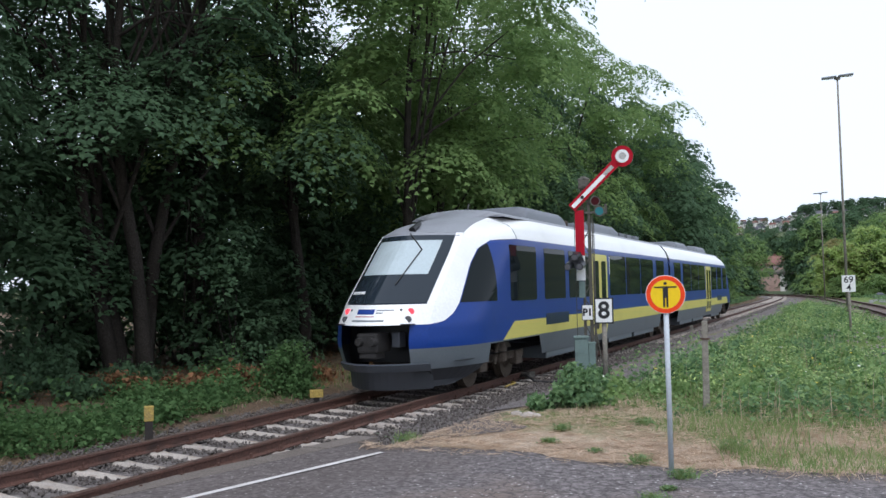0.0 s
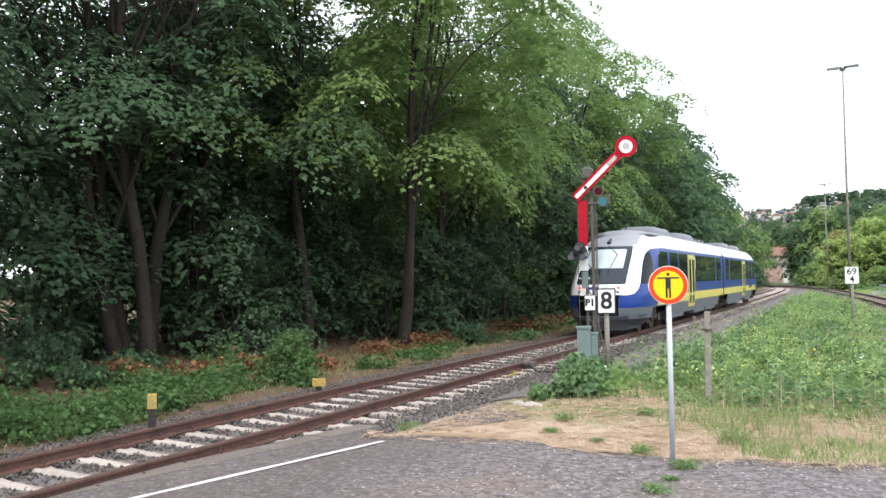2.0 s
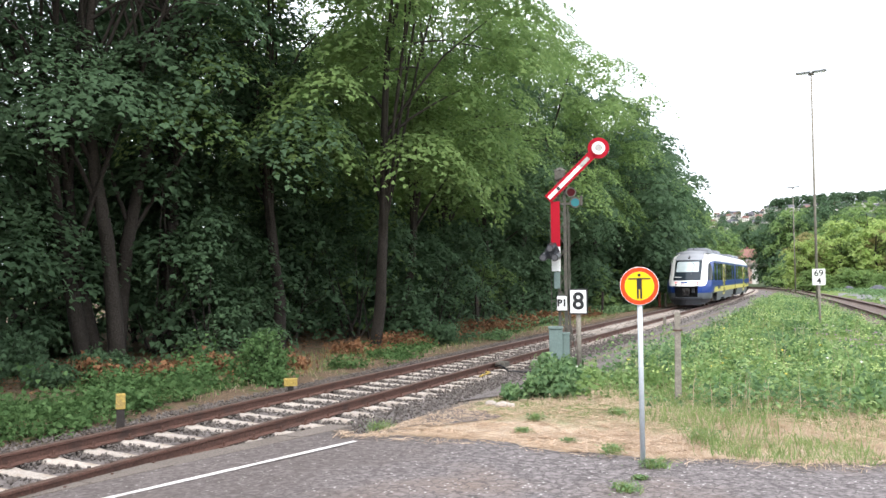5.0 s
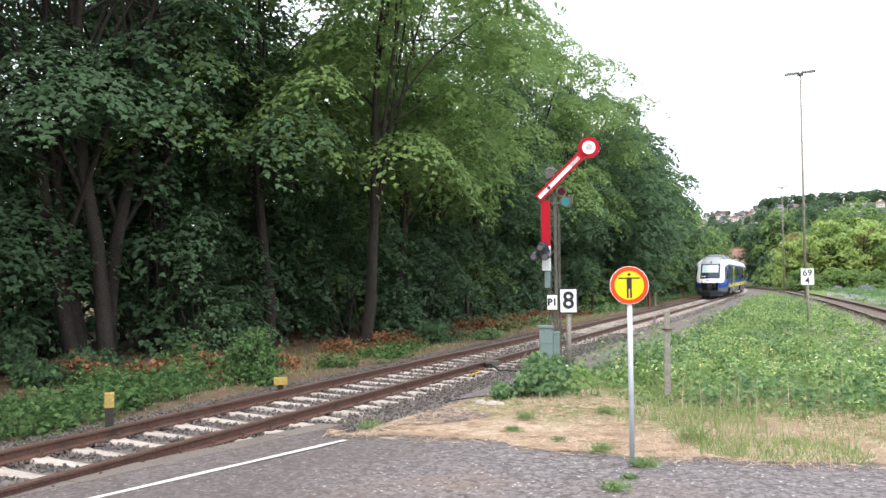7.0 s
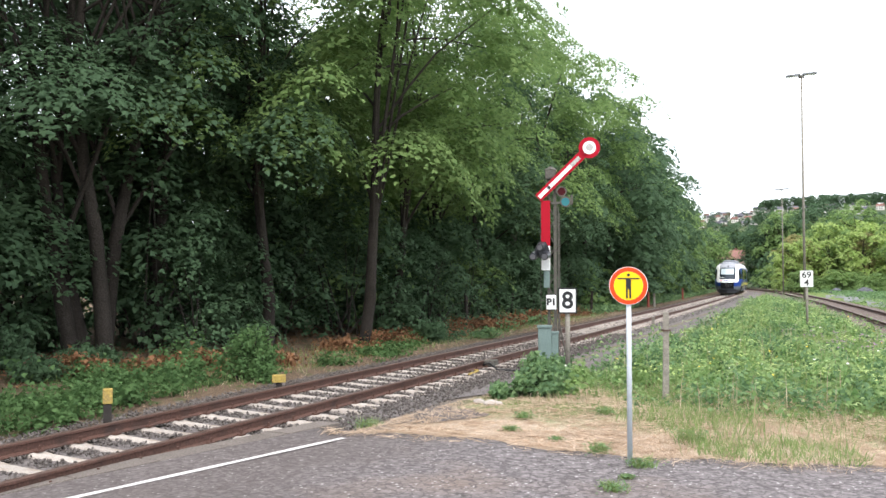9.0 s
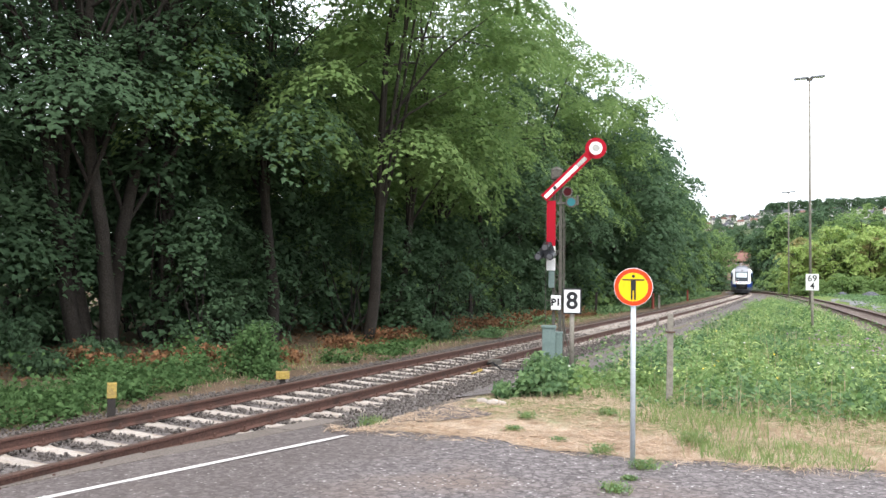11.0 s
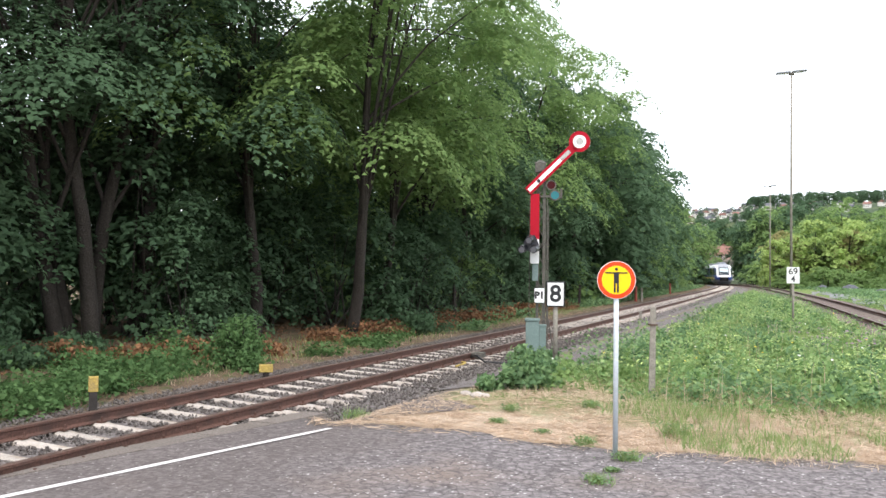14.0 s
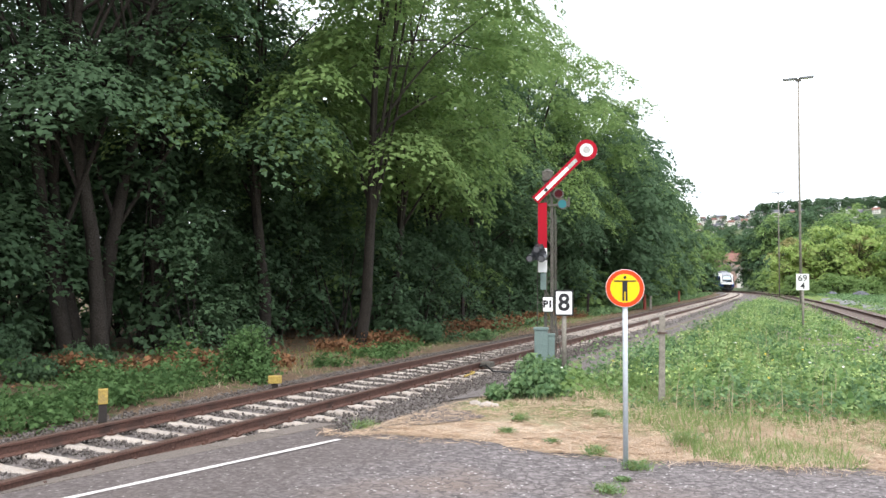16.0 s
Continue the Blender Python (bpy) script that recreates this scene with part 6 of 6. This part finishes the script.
def left_verge():
    def m1(P, r):
        return (P[:, 0] < -9.65 - 0.25 * np.sin(P[:, 1] * 1.3)) & patchy(P, 0.9, 1.2, -0.8 + 1.05 * smooth01(8.0, 11, P[:, 1]) + 0.10 * np.maximum(0, P[:, 1] - 14))
    C = scatter(RG, 3400, -13.6, -9.4, 3.0, 30, 1.5, m1)
    cnt = 30
    idx = np.repeat(np.arange(len(C)), cnt)
    hgt = RG.uniform(0.08, 0.40, len(C)) * np.where(RG.random(len(C)) < 0.10, 2.3, 1.0) * (1.15 - 0.6 * smooth01(12, 22, C[:, 1]))
    P = C[idx] + RG.normal(0, 1, (len(idx), 3)) * np.array([0.13, 0.13, 0.015])
    P[:, 2] += hgt[idx] * RG.random(len(idx))
    N = RG.normal(0, 0.5, (len(idx), 3)) + np.array([0, 0, 1.0])
    V, F = lobed(RG, P, N, 0.082, 0.35)
    tagged(big_mesh("verge_herbs", V, F, VERGE), "green herbs and nettles on the verge", "herbs", kind="stuff")
    P = scatter(RG, 5000, -13, -9.7, 3, 45, 1.0)
    V, F = blades(RG, P, 0.2, 0.005, 0.8)
    tagged(big_mesh("verge_grass", V, F, GRASS), "thin grass on the verge", "grass", kind="stuff")
    P = scatter(RG, 5000, -12.6, -9.55, 3, 48, 1.0)
    V, F = blades(RG, P, 0.11, 0.004, 1.4)
    tagged(big_mesh("dry_verge_grass", V, F, STRAW), "short dry grass beside the ballast", "grass", kind="stuff")
    # dry fallen leaves and ferns
    P = scatter(RG, 26000, -17, -10.4, 3, 60, 1.3, lambda P, r: patchy(P, 0.55, 5.0, -0.6))
    P[:, 2] += RG.uniform(0.0, 0.05, len(P))
    V, F = leaves(RG, P, np.tile(np.array([0, 0, 1.0]), (len(P), 1)), 0.07)
    tagged(big_mesh("fallen_leaves", V, F, BROWNLEAF), "dry brown fallen leaves", "leaf litter", kind="stuff")


left_verge()


def far_verge():
    y = RG.uniform(28, 125, 5200)
    tx = np.array([track_x(v) for v in y])
    x = tx - RG.uniform(3.0, 7.5, len(y))
    C = np.stack([x, y, ground_z(x, y)], -1)
    C = C[patchy(C, 0.5, 4.4, -0.9) & ((C[:, 1] > 45) | patchy(C, 0.7, 1.4, 0.8))]
    idx = np.repeat(np.arange(len(C)), 12)
    P = C[idx] + RG.normal(0, 1, (len(idx), 3)) * np.array([0.2, 0.2, 0.02])
    P[:, 2] += RG.uniform(0.02, 0.4, len(idx))
    V, F = leaves(RG, P, RG.normal(0, 0.5, (len(idx), 3)) + np.array([0, 0, 1.0]), 0.13)
    tagged(big_mesh("far_verge_herbs", V, F, HERB), "green herbs along the wood's edge", "herbs", kind="stuff")


far_verge()


def siding_verge():
    y = RG.uniform(55, 116, 2600)
    x = np.array([siding_x(v) for v in y]) + RG.uniform(2.6, 16, len(y))
    off = x - np.array([siding_x(v) for v in y])
    keep = (off > 4.6) | (RG.random(len(y)) < 0.25)
    C = np.stack([x, y, ground_z(x, y)], -1)[keep]
    C = C[patchy(C, 0.4, 3.3, -0.9)]
    idx = np.repeat(np.arange(len(C)), 12)
    P = C[idx] + RG.normal(0, 1, (len(idx), 3)) * np.array([0.25, 0.25, 0.02])
    P[:, 2] += RG.uniform(0.02, 0.35, len(idx))
    V, F = lobed(RG, P, RG.normal(0, 0.5, (len(idx), 3)) + np.array([0, 0, 1.0]), 0.17, 0.3)
    tagged(big_mesh("siding_verge_herbs", V, F, HERB), "green herbs and grass beyond the siding", "herbs", kind="stuff")


siding_verge()
for k, (x, y, r, h) in enumerate(((-12.6, 13.6, 0.7, 0.45), (-12.2, 14.8, 0.7, 0.4), (-11.6, 16.4, 0.6, 0.35), (-11.9, 31.0, 0.9, 0.55), (-11.6, 33.5, 0.9, 0.6), (-11.5, 36.5, 0.9, 0.6), (-11.6, 40.0, 0.9, 0.55), (-14.5, 10.0, 0.8, 0.7), (-13.2, 12.2, 0.6, 0.5))):
    bush(x, y, r, h, 900, 0.09, BROWNLEAF, "dead brown fern at the edge of the wood", 80 + k, "dry_fern", "fern")
for k in range(12):
    y = 20.5 + 2.3 * k
    bush(track_x(y) - 4.5 + 0.6 * math.sin(2.7 * k), y, 1.0, 0.34 + 0.1 * math.sin(1.9 * k), 1000, 0.085, BROWNLEAF, "low dead brown fern beside the track", 120 + k, "dry_fern", "fern")
# cable and clutter by the rail
cb = bmesh.new()
pts = [(-6.75, 17.6, -0.10), (-6.45, 17.2, -0.02), (-6.2, 17.0, -0.12), (-5.8, 17.05, -0.14), (-5.5, 17.5, -0.12)]
for a, b_ in zip(pts, pts[1:]):
    tube(cb, a, b_, 0.02, seg=8)
tagged(part("ground_cable", cb, SIGBLACK), "black cable leading from the rail to the signal", "cable")
cn = bmesh.new()
pts = [(-6.42, 15.9, -0.12), (-6.35, 16.15, -0.09), (-6.42, 16.45, -0.10), (-6.6, 16.7, -0.12)]
for a, b_ in zip(pts, pts[1:]):
    tube(cn, a, b_, 0.022, seg=8)
tagged(part("yellow_cable", cn, MARKYELLOW), "short yellow cable beside the rail", "cable")
tb = empty("rail_contact", pose(-6.62, 17.75, -0.06), "dark metal rail contact box on the track", "rail contact")
part("housing", boxed(0, 0, 0, 0.24, 0.34, 0.12, bevel=0.02), MASTGREY, tb)
part("arm", boxed(-0.1, 0.0, 0.03, 0.3, 0.06, 0.05, bevel=0.01), SIGBLACK, tb)
for k, (x, y, s_) in enumerate(((-4.75, 12.2, 0.10), (-4.5, 12.05, 0.12), (-4.35, 12.0, 0.07))):
    bm = bmesh.new()
    bmesh.ops.create_icosphere(bm, subdivisions=2, radius=s_)
    for v in bm.verts:
        v.co *= 1 + 0.25 * noise.noise(v.co * 9 + Vector((k, 0, 0)))
        v.co.z *= 0.5
    o = part("stone", bm, CONCRETE)
    o.location = (x, y, gz(x, y) + 0.02)
    tagged(o, "pale broken stone lying in the straw", "stone", "loose stones")

# ---- sleepers and clips ----
k_ = -24
while S0 + PITCH * k_ < 150:
    y = S0 + PITCH * k_
    o = new("sleeper", SLEEPER)
    o.parent = main_track
    o.matrix_basis = pose(track_x(y), y, track_z(y) + random.uniform(-0.006, 0.004), 0, 0, -math.degrees(heading(track_x, y)) + random.uniform(-0.6, 0.6))
    if y < 34:
        for off in (-0.7535, 0.7535):
            c = new("rail_clip", CLIP)
            c.parent = main_track
            c.matrix_basis = pose(track_x(y) + off, y, 0.0)
    k_ += 1
for k_ in range(170):
    y = 20 + k_ * 0.62
    o = new("sleeper", OLDSLEEPER)
    o.parent = side_track
    o.matrix_basis = pose(siding_x(y), y, zside(y) - 0.02, 0, 0, -math.degrees(heading(siding_x, y)))

motions()
